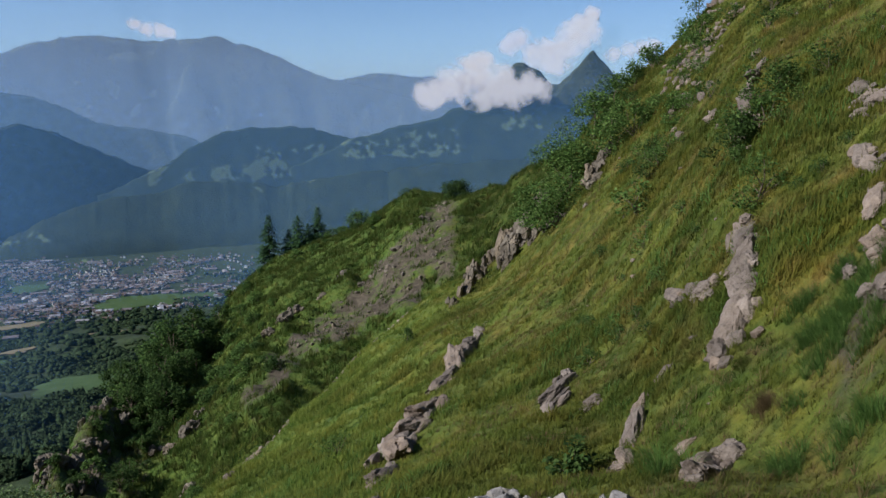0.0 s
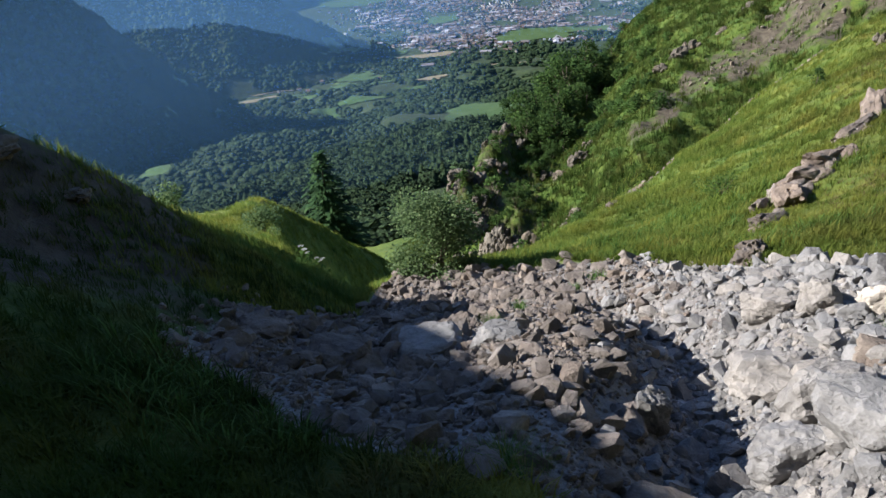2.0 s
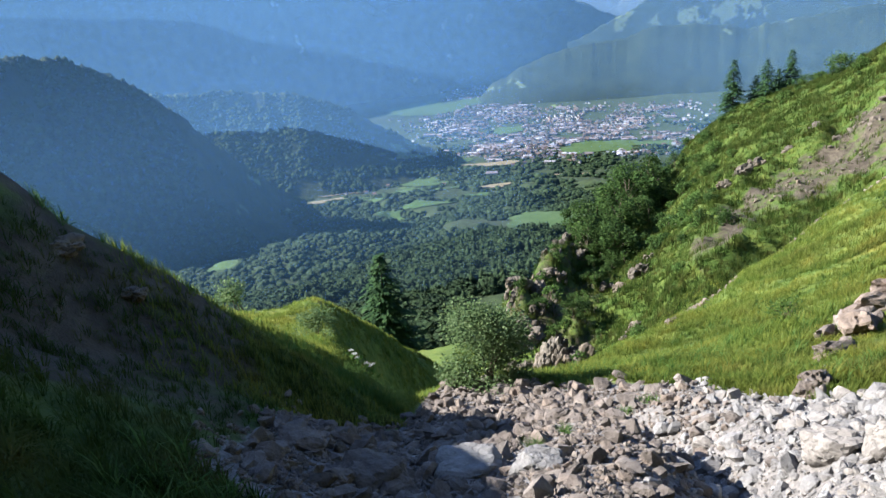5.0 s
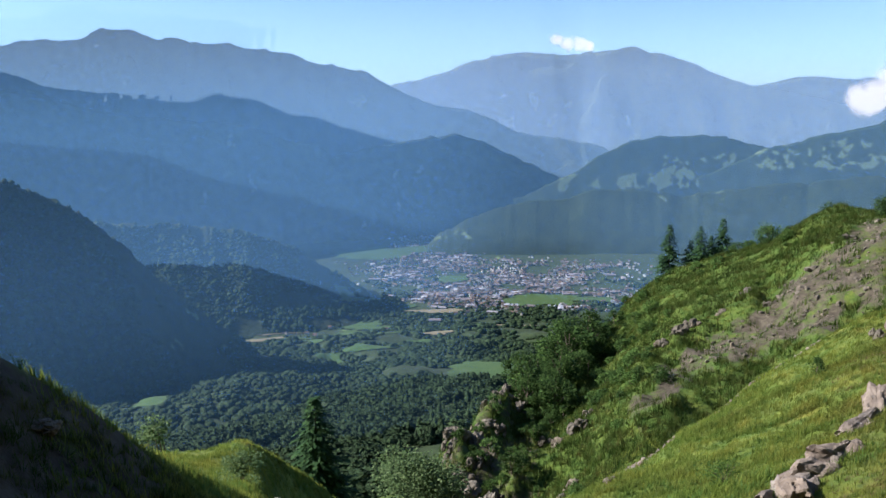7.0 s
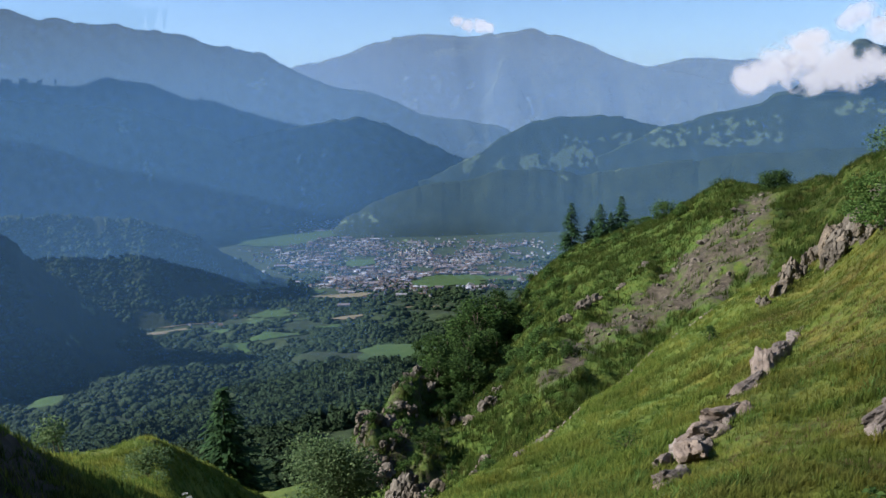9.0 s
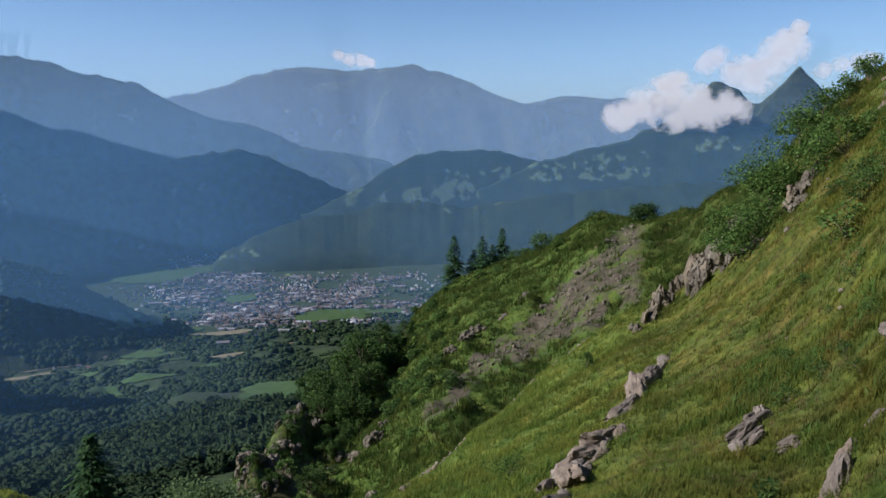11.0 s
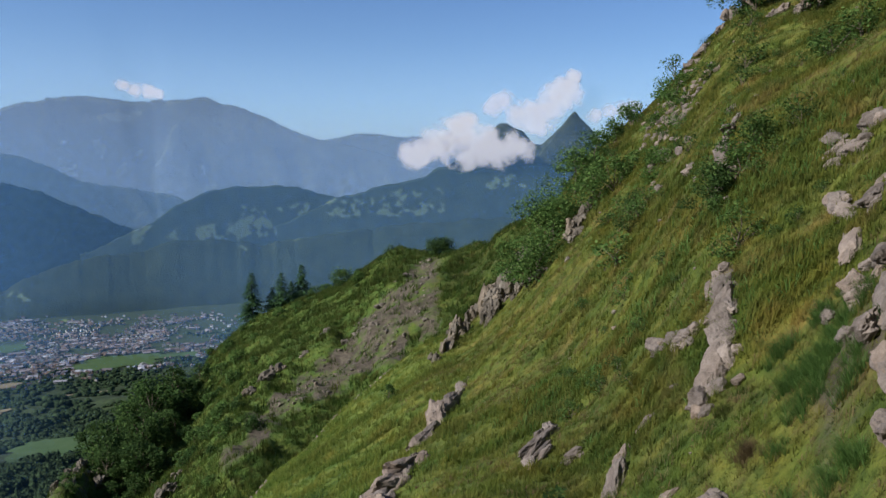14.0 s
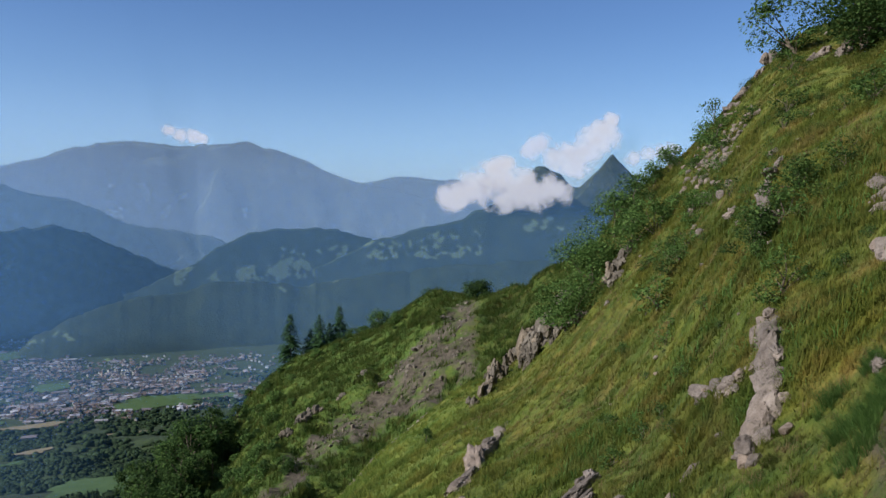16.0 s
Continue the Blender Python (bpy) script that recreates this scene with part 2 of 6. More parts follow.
# unseen steep slopes behind (-90 rows, past 120) are added to block skylight
LINES = [
    Line((-90, 3, -20), (-50, 3, -30), (-30, 3, -36), (-15, 3, -39), (0, 3, -41), (15, 3, -44), (33, 3, -45), (50, 3, -42), (64, 3, -37), (90, 3, -28)),
    # edge of the scree, foot of the shaded bank
    Line((-90, 4, -8), (-50, 5, -16), (-33, 6, -24), (-27, 7.0, -25.3), (-19, 8.2, -25.4), (-11.7, 9.6, -26.4), (-3.5, 9.3, -28.3), (6.7, 9.2, -30.5),
         (15.6, 11, -30.3), (26, 13, -30.5), (33.6, 16, -29.6), (39.5, 10.5, -32.3), (45, 9, -31), (50, 8.5, -29), (58, 8.5, -24), (64, 8, -21), (90, 7, 0)),
    # crest of the bank (past 64 out of view, shaped to cast the gully's shadow), middle of the grass slope
    Line((-90, 10, 60), (-50, 10, 8), (-33, 9.5, -6), (-27, 11, -9), (-20, 13, -10), (-11, 19, -15), (-3, 21, -18.5), (5, 20, -23), (14.5, 17, -28), (26, 15, -30.2),
         (33.6, 18, -30), (39.5, 12, -31.8), (42.5, 11.5, -29.7), (47.3, 11.3, -25.6), (51, 11.5, -22.2), (53.4, 11.6, -19.6), (57.7, 11.8, -15.5),
         (60.7, 12, -12.6), (63.2, 12, -8.6), (70, 12.2, -3.5), (77, 12.3, 2.3), (86, 12, 10), (96, 11.6, 18.5), (116, 11, 25.5), (126, 10, 46), (140, 9, 68)),
    # edge of the near spur; hollow behind the bank
    Line((-90, 50, 62), (-50, 52, 20), (-33, 50, 15), (-27, 50, 12), (-22.4, 50, 10.6), (-20.5, 50, 8.7), (-17.6, 49, 5.3), (-14.5, 48, 2.5), (-11.4, 46, -0.4),
         (-9, 43, -4.5), (-7, 41, -8.5), (-3.2, 44, -12.3), (0.2, 43, -13.5), (5, 38, -17.1), (10.6, 31, -21.6), (14.5, 25.5, -24.7), (25, 17, -30.3), (34, 25, -34),
         (36, 24.5, -34), (38, 24, -32.5), (40, 25, -30.8), (42, 24, -28), (43.5, 24, -25.2), (45, 23, -24.6), (47, 20, -25.2), (52, 17, -24.5), (56, 18, -26), (63, 20, -28), (90, 25, -2)),
    # knoll; floor of the second gully
    Line((-90, 75, 60), (-50, 75, 15), (-27, 70, 8), (-20, 68, 5), (-12, 62, -4), (-9, 60, -8), (-7.4, 57, -11), (-3.2, 57, -16.3), (0, 55, -19), (5, 50, -23.5), (10, 44, -27.5), (14.5, 38, -30),
         (22, 46, -30.5), (25, 50, -31.5), (28, 52, -32), (31, 53, -32.5), (33, 46, -32), (34.4, 43, -29.5), (38.3, 39, -26.8), (41.6, 34, -24.6), (43.4, 30, -22.9), (44.7, 30, -22.2), (47.6, 30, -22.9), (53, 30, -22), (57, 30, -25), (63, 30, -29), (90, 35, -20)),
    # crest of the far spur
    Line((-90, 160, 25), (-50, 140, 12), (-27, 110, 6), (-20, 105, 3), (-14, 95, 0), (-11, 90, -2), (-7.4, 95, -4.2), (-2.4, 112, -5.8), (0.5, 120, -6.0), (2.7, 125, -6.2),
         (4.2, 126, -7.2), (6, 130, -8.7), (9.7, 132, -9.9), (12.8, 132, -11.1), (15.3, 128, -12.9), (18, 122, -16.4), (22.2, 112, -18.2), (24, 92, -19.0), (25.4, 78, -20.2),
         (26.7, 70, -21.4), (28.4, 66, -22.9), (30, 64, -25), (31.4, 64, -26.9), (33, 70, -30), (38, 90, -30.5), (45, 100, -30), (63, 110, -31), (90, 130, -28)),
    Line((-90, 260, 20), (-50, 260, 5), (-20, 240, -14), (0, 240, -26), (20, 250, -28), (30, 250, -27), (90, 260, -28)),
    Line((-90, 520, 15), (-50, 520, 0), (-20, 520, -20), (90, 520, -24.5)),
    Line((-90, 1000, 10), (-50, 1000, -10), (-20, 1000, -20), (90, 1000, -21.5)),
    Line((-90, 1500, 5), (-50, 1500, -12), (-20, 1500, -18), (90, 1500, -18.3)),
    Line((-90, 2200, 0), (-50, 2200, -12), (-20, 2200, -15.5), (90, 2200, -15.5)),
    Line((-90, 2750, 0), (-50, 2750, -10), (-20, 2750, -13.3), (90, 2750, -13.3)),
    Line((-90, 4950, 0), (-50, 4950, -6), (-20, 4950, -7.6), (90, 4950, -7.6)),
]
BEARINGS = np.concatenate([np.arange(-180, -37, 2.0), np.arange(-37, 67, 0.3), np.arange(67, 180.1, 2.0)])
RANGES = 0.35 * (4950 / 0.35) ** (np.arange(520) / 519)


def smooth(a, axis, sigma):
    k = np.exp(-0.5 * (np.arange(-12, 13) / sigma) ** 2)
    k /= k.sum()
    p = np.pad(a, [(12, 12) if i == axis else (0, 0) for i in range(2)], mode="edge")
    return sum(w * (p[i:i + a.shape[0]] if axis == 0 else p[:, i:i + a.shape[1]]) for i, w in enumerate(k))


def build_heights():
    az = BEARINGS
    rs, zs = [np.zeros(len(az))], [np.full(len(az), -1.6)]
    for line in LINES:
        r, z = line.at(az)
        rs.append(np.maximum(r, rs[-1] + 0.2))
        zs.append(z)
    rs, zs = np.array(rs), np.array(zs)
    out = np.array([np.interp(RANGES, rs[:, i], zs[:, i]) for i in range(len(az))])
    a, r = np.meshgrid(np.radians(BEARINGS), RANGES, indexing="ij")
    x, y = -np.sin(a) * r, np.cos(a) * r
    along, side = -0.77 * (x + 6.85) + 0.64 * (y - 8.6), 0.64 * (x + 6.85) + 0.77 * (y - 8.6)   # grassy shoulder running out from the bank
    shoulder = -6.75 - 0.30 * along - 1.5 * np.maximum(side + 0.4, 0) - 0.35 * np.maximum(-side - 1.5, 0) - 3 * ease(12, 15, along) - 3 * ease(-1.0, -3.0, along)
    out = np.where((r > 7) & (r < 40), np.maximum(out, shoulder), out)
    along, side = -0.211 * (x + 21.1) + 0.977 * (y - 21.3), 0.977 * (x + 21.1) + 0.211 * (y - 21.3) - 0.5   # steep side of the knoll
    out -= np.minimum(1.15 * np.maximum(side, 0), 4.5) * ease(-4, 0, along) * (1 - ease(13, 18, along)) * (1 - ease(6, 12, side))
    out = smooth(smooth(out, 1, 1.6), 0, 2.0)
    near = 1 - ease(180, 320, r)
    across = x - np.interp(y, [0, 2, 4, 6, 8, 10], [0.2, -0.15, -0.55, -1.1, -2.4, -5.0])
    along = window(y, 1.6, 8.2, 0.8)
    out += along * (-0.55 * np.exp(-(across / 0.55) ** 2) + 0.22 * np.exp(-((across + 1.3) / 0.8) ** 2))
    out += near * ease(1.5, 8, r) * (0.10 * fbm(x / 1.3, y / 1.3, 3, 1) + 0.16 * fbm(x / 4.5, y / 4.5, 3, 5))
    out += near * ease(25, 90, r) * 0.9 * fbm(x / 13, y / 13, 4, 9)
    spur = near * ease(45, 60, r) * (1 - ease(105, 125, r)) * window(np.degrees(a), -8, 31, 3)
    out -= spur * 1.3 * np.abs(fbm(x / 7, y / 9, 4, 29)) * (1 + 0.6 * window(np.degrees(a), 22, 31, 2))
    clearing = np.exp(-0.5 * (((np.degrees(a) - 26.3) / 3.5) ** 2 + ((r - 1250) / 230) ** 2))
    out += ease(200, 600, r) * (1 - ease(1600, 2300, r)) * (1 - clearing) * 26 * fbm(x / 210, y / 210, 4, 13)
    out -= 16 * np.exp(-0.5 * (((np.degrees(a) - 26.3) / 4) ** 2 + ((r - 1020) / 170) ** 2))
    out += ease(1500, 2400, r) * 4 * fbm(x / 300, y / 300, 3, 17)
    out[0] = out[-1] = 0.5 * (out[0] + out[-1])
    return out, x, y


HEIGHTS, GX, GY = build_heights()


def polar(x, y):
    return np.degrees(np.arctan2(-x, y)), np.hypot(x, y)


def land(x, y):
    """Height of the land at x, y."""
    az, r = polar(np.asarray(x, float), np.asarray(y, float))
    i = np.clip(np.interp(az, BEARINGS, np.arange(len(BEARINGS))), 0, len(BEARINGS) - 1.001)
    j = np.clip(np.log(np.maximum(r, 0.35) / 0.35) / math.log(4950 / 0.35) * 519, 0, 518.999)
    i0, j0 = i.astype(int), j.astype(int)
    fi, fj = i - i0, j - j0
    return ((HEIGHTS[i0, j0] * (1 - fi) + HEIGHTS[i0 + 1, j0] * fi) * (1 - fj)
            + (HEIGHTS[i0, j0 + 1] * (1 - fi) + HEIGHTS[i0 + 1, j0 + 1] * fi) * fj)


def spot(az, r):
    """The place on the land at a bearing and distance."""
    x, y = -math.sin(radians(az)) * r, math.cos(radians(az)) * r
    return Vector((x, y, float(land(x, y))))


def mesh_from(name, verts, faces, mat, smooth_faces=True):
    me = bpy.data.meshes.new(name)
    verts, faces = np.asarray(verts, np.float32), np.asarray(faces, np.int32)
    n = faces.shape[1]
    me.vertices.add(len(verts))
    me.vertices.foreach_set("co", verts.ravel())
    me.loops.add(faces.size)
    me.loops.foreach_set("vertex_index", faces.ravel())
    me.polygons.add(len(faces))
    me.polygons.foreach_set("loop_start", np.arange(0, faces.size, n, dtype=np.int32))
    me.update(calc_edges=True)
    me.polygons.foreach_set("use_smooth", np.full(len(faces), smooth_faces))
    me.materials.append(mat)
    return me


def grid_faces(rows, cols):
    i, j = np.meshgrid(np.arange(rows - 1), np.arange(cols - 1), indexing="ij")
    a = (i * cols + j).ravel()
    return np.stack([a, a + 1, a + cols + 1, a + cols], 1)


def set_mask(me, name, values):
    at = me.attributes.new(name, "FLOAT", "POINT")
    at.data.foreach_set("value", np.asarray(values, np.float32).ravel())


def scree_amount(az, r):
    edge = np.interp(az, LINES[1].az, LINES[1].r)
    out = 1 - ease(0.86, 1.04, r / (edge * np.interp(az, [-20, -9, -4, 3], [0.72, 0.80, 0.92, 1.0])))
    rim = np.interp(r, [2.3, 2.6, 2.9, 3.8, 4.5, 5.4, 7, 9], [24, 33, 44, 50.5, 53.2, 55.5, 52, 46])
    left = 1 - ease(rim - 4, rim + 1.5, az + 2 * fbm(az / 4, r * 2, 2, 60))
    return out * left * ease(-30, -22, az) * ease(1.7, 2.5, r)


def slide_amount(az, r, el):
    """The bare strip of broken rock that slants across the face of the far spur."""
    down = el + 0.8 * az + 0.9 * fbm(az / 1.1, el / 0.9, 3, 66)
    low = np.interp(az, [-1, 3, 7, 10, 15], [-13.4, -13.2, -11.8, -10.4, -10.4])
    return window(r, 55, 128, 8) * ease(low - 0.5, low + 0.4, down) * (1 - ease(-8.4, -7.4, down)) * window(az, -1.2, 15.4, 0.8)


def ground_sheet():
    HEIGHTS[:, 0] = -1.6
    GX[:, 0], GY[:, 0] = 0, 0
    verts = np.stack([GX, GY, HEIGHTS], -1).reshape(-1, 3)
    me = mesh_from("ground", verts, grid_faces(len(BEARINGS), len(RANGES)), GROUND)
    az, r = np.broadcast_to(BEARINGS[:, None], GX.shape), np.broadcast_to(RANGES, GX.shape)
    el = np.degrees(np.arctan2(HEIGHTS, r))
    set_mask(me, "scree", scree_amount(az, r))
    slide = slide_amount(az, r, el)
    cliffs = window(az, 22, 30, 1.5) * window(r, 42, 86, 6) * 0.6
    # the bank's real brown earth is spread wider to deepen its shade
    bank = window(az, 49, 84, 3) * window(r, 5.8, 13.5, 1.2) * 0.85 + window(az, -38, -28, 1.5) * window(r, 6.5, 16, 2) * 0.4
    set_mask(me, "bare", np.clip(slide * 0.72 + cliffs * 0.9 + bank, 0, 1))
    edge = np.interp(az, LINES[3].az, LINES[3].r)
    # coarse far-spur grass, plus the bank (40 to 95) darkened for its shade
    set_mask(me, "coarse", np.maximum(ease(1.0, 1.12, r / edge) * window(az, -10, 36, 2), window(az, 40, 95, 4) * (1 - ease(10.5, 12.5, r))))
    set_mask(me, "valley", ease(170, 300, r))
    set_mask(me, "open", np.interp(RANGES, [300, 1200, 1700, 2500, 3400, 4900], [-0.35, -0.3, -0.05, 0.12, 0.1, 0.0])[None] + 0 * az)
    return tagged(new("ground", me), "steep grassy mountainside falling to a wooded valley floor", "ground", kind="structure")


ground_sheet()


# ---------------------------------------------------------------- hills and mountains
RIDGES = []


def arc(az):
    """How much farther the hill and haze layers lie to the right of bearing 30, a bend made for the light on the haze
    sheets.
    """
    return 1 / np.cos(np.radians(0.5 * np.clip(30 - az, 0, 60)))



def ridge(name, label, mat, crest, r_crest, front, base, rough, seed, category="mountain", fields=(), soft=1.3):
    """A ridge whose skyline is given as bearing and slope of the sight line, r_crest metres off; its near side runs down over `front` metres."""
    c_az, c_el = np.array(sorted(crest)).T
    az = np.arange(c_az[0], c_az[-1] + 0.01, 0.2 if soft > 1 else 0.08)
    el = np.interp(az, c_az, c_el)
    n = 15
    k = np.exp(-0.5 * (np.arange(-n, n + 1) / soft) ** 2)
    el = np.convolve(np.pad(el, n, mode="edge"), k / k.sum(), "valid")
    el += (0.10 * fbm(az * 1.3, 0 * az + seed, 3, seed) + 0.05 * fbm(az * 5, 0 * az + seed, 3, seed + 1)) * (3600 / r_crest if soft > 1 else 0.3)
    v = np.concatenate([np.linspace(0, 1, 46), 1 + np.linspace(0.03, 1, 14)])
    A, V = np.meshgrid(np.radians(az), v, indexing="ij")
    top = (np.minimum(r_crest * arc(az), 4950) * np.tan(np.radians(el)))[:, None] - base
    R = np.where(V <= 1, r_crest - front * (1 - V), r_crest + 0.5 * front * (V - 1))
    R = np.minimum(R * arc(az)[:, None], 4950)
    s = np.where(V <= 1, V, 2 - V)
    shape = s ** 1.15
    X, Y = -np.sin(A) * R, np.cos(A) * R
    sp = np.degrees(A) * r_crest / 57.3
    spur = 1 - np.abs(fbm(sp / 330 + 0.3 * fbm(X / 400, Y / 400, 2, seed), V * 1.6, 4, seed + 3)) * 1.4
    mid = np.where(V <= 1, 4 * s * (1 - s), s * (1 - s))
    Z = base + np.maximum(top, 5) * shape * (1 + rough * (spur - 0.6) * mid)
    Z += 0.007 * np.maximum(top, 20) * fbm(X / 60, Y / 60, 4, seed + 7) * np.minimum(1, 6 * s) * (0.25 + mid)
    Z -= (1 - s) ** 4 * 40
    me = mesh_from(name, np.stack([X, Y, Z], -1).reshape(-1, 3), grid_faces(len(az), len(v)), mat)
    slope = np.degrees(np.arctan2(Z, R))
    open_land = sum((k * window(np.degrees(A), lo, hi, 0.8) * window(slope, e_lo, e_hi, 0.35) for lo, hi, e_lo, e_hi, k in fields), 0 * X)
    set_mask(me, "open", open_land)
    RIDGES.append((X[:, :46], Y[:, :46], Z[:, :46], open_land[:, :46]))
    return tagged(new(name, me), label, category, kind="structure")


ridge("hill", "dark wooded hill in shade, blue with haze", WOODED,
      [(75, -2.8), (66, -3.0), (62, -3.4), (59.1, -3.6), (58.3, -3.8), (56.4, -4.8), (55, -5.8), (53.2, -7.1), (51.5, -8.9), (49.2, -11.6), (45.8, -14.6), (42.5, -17.4), (41, -18.8)], 1550, 420, -520, 0.12, 21, "hill", ((45, 50, -16.5, -13.5, 0.16),))
ridge("hill", "long wooded hill sloping down to the town", WOODED,
      [(62, -6.5), (53, -6.9), (49, -7.3), (46.3, -7.6), (42.9, -8.3), (40, -9.7), (37.3, -11.6), (34, -13.1), (32.6, -14)], 2500, 500, -650, 0.10, 31, "hill", ((36, 42, -14.2, -12.6, 0.12), (34, 38, -13.8, -11.9, 0.2)))
ridge("hill", "round wooded hill rising behind the town", WOODED,
      [(31.2, -11), (30.4, -9.6), (29.6, -8.8), (26.8, -7.6), (23.7, -6.7), (20.4, -6.4), (18.5, -5.9), (16.3, -5.7), (14.2, -5.8), (12.2, -6.2), (6, -5.4), (0, -4.7), (-6, -4.4), (-10, -5)], 3730, 250, -690, 0.05, 41, "hill", ((8.5, 14, -6.8, -5.4, 0.2), (27, 31, -9.4, -8.4, 0.2)))
ridge("hill", "wooded hill with mown meadows on its flank", WOODED,
      [(24, -6.5), (21, -5.2), (19.4, -4.4), (17.4, -3.2), (15.3, -2.2), (13.2, -2.0), (11, -2.0), (9.5, -2.1), (7.3, -2.7), (4, -4), (2, -6)], 4120, 150, -660, 0.05, 51, "hill", ((3, 14, -5.6, -3.2, 0.24), (13, 21, -6.2, -4.4, 0.22)))
ridge("mountain", "long hazy blue mountain ridge", MOUNTAIN,
      [(75, 3), (66, 2.5), (61, 2.1), (58.5, 2.0), (57, 2.0), (55.7, 1.7), (52.9, 0.6), (51, 0.3), (48.4, 0), (45.9, -0.3), (43.6, -0.5), (42.1, -1.0), (37.9, -2.4), (35.4, -3.9), (33.4, -6.3), (32.4, -8.6), (31.4, -11)], 4150, 140, -690, 0.45, 61)
ridge("mountain", "hazy blue wooded mountain shoulder", MOUNTAIN,
      [(42, -3.8), (38, -3.0), (36.2, -2.8), (32.9, -2.2), (29.5, -1.7), (27.7, -1.6), (25.5, -2.5), (23, -3.7), (20.6, -4.8), (17, -6.5)], 4210, 60, -690, 0.45, 71)
ridge("mountain", "high pale blue mountain in the haze", MOUNTAIN,
      [(75, 3.8), (66, 4.2), (60, 4.5), (57.5, 4.8), (56.4, 5.2), (54, 5.1), (53, 5.3), (52.4, 5.8), (52, 6.0), (51.2, 5.85), (50.2, 5.9), (49.2, 5.5), (48.4, 5.3), (47.4, 5.4), (46.5, 5.1), (44.2, 5.0), (42.5, 4.6), (40.6, 4.45), (39.6, 4.4), (38.3, 3.7), (36.4, 3.4), (34.3, 2.9),
       (32.5, 1.7), (29.3, 0.4), (27.5, 0.2), (25.8, -0.4), (23.9, -1.5), (21, -2.0), (17.9, -2.6), (15, -4), (12, -6)], 4520, 140, -700, 0.45, 81)
ridge("mountain", "faint blue mountain under small clouds", MOUNTAIN,
      [(42, 0.5), (35, 1.5), (31, 2.3), (29.2, 2.7), (27, 3.5), (25.1, 3.9), (22.7, 4.1), (20.6, 3.8), (18.5, 3.9), (17, 3.95), (16.1, 4.15), (15.4, 4.25), (14.6, 3.8), (13.9, 3.7), (10.9, 2.6), (9.4, 1.9), (8, 1.4), (4, 0.5), (0, -0.6), (-4, -2)], 4720, 120, -700, 0.4, 91)
ridge("mountain", "farthest mountain ridge, almost lost in the haze", MOUNTAIN,
      [(14, -1), (11, 0.4), (8, 1.2), (6.8, 1.4), (5, 1.8), (3.2, 1.6), (0.3, 1.4), (-3, 0.9), (-7, 0.2)], 4800, 60, -700, 0.3, 121)
ridge("mountain", "wooded mountain flank climbing towards the peak", WOODED,
      [(11, -5), (6.6, -2.9), (4.1, -2.3), (1.5, -1.7), (0.1, -1.4), (-0.8, -0.8), (-1.4, -0.7), (-2.4, -1.0), (-4, -0.9), (-7, -0.6), (-12, -0.4), (-14.5, -0.5)], 4000, 140, -690, 0.06, 101, fields=((-2, 8, -4.4, -2.2, 0.23), (-8, -4, -2.5, -1.2, 0.2)))
ridge("mountain", "sharp pointed blue rock peak ringed with cloud", MOUNTAIN,
      [(2, -2.5), (-1, -1), (-3.5, 0.6), (-4.6, 1.5), (-5.1, 2.3), (-5.4, 2.5), (-5.9, 2.45), (-6.3, 2.15), (-7.1, 1.85), (-7.8, 1.0), (-8.4, 0.9), (-9.1, 1.5), (-9.8, 2.2), (-10.3, 2.8), (-10.75, 3.3), (-11.1, 2.8), (-11.8, 2.1), (-12.6, 1.2), (-14, 0.2)], 4110, 150, -500, 0.3, 111, soft=0.9)


def haze_sheet(r, amount, low, high, top, tint):
    near = r < 1000
    az = np.radians(np.arange(-22, 72.1, 1.0))
    A, Z = np.meshgrid(az, np.array([low - 60, high, top]), indexing="ij")
    r = np.minimum(r * arc(np.degrees(A)), 4958)
    me = mesh_from("haze_sheet", np.stack([-np.sin(A) * r, np.cos(A) * r, Z], -1).reshape(-1, 3), grid_faces(len(az), 3), haze_material("haze", amount, low, high, top, tint))
    az = np.degrees(A)
    edge = SUN_LEFT - 90   # bearing along which the sunlight grazes the sheet
    dense = 0.6 + 0.5 * ease(5, 48, az)   # denser towards the sun, in place of the brighter haze light on that side
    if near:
        # thinned round the grazing bearing, so that no lighting seam shows there
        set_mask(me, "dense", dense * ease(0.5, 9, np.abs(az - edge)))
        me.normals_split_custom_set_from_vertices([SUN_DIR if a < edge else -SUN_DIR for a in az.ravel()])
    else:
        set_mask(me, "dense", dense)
        me.normals_split_custom_set_from_vertices([SUN_DIR] * len(me.vertices))   # normals aimed at the sun so the whole sheet takes even light
    ob = new("haze_sheet", me)
    ob.cycles.shadow_terminator_geometry_offset, ob.cycles.shadow_terminator_offset = 0.0, 0.0
    return tagged(ob, "thin blue sheet standing in for haze over the valley", "haze", kind="structure")


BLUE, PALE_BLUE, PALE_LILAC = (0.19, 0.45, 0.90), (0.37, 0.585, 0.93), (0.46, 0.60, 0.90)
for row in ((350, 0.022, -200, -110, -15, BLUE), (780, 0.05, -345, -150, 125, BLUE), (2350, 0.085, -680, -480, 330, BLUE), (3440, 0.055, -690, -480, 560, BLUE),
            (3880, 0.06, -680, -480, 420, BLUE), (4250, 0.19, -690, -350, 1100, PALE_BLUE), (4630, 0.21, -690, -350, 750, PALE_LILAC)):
    haze_sheet(*row)


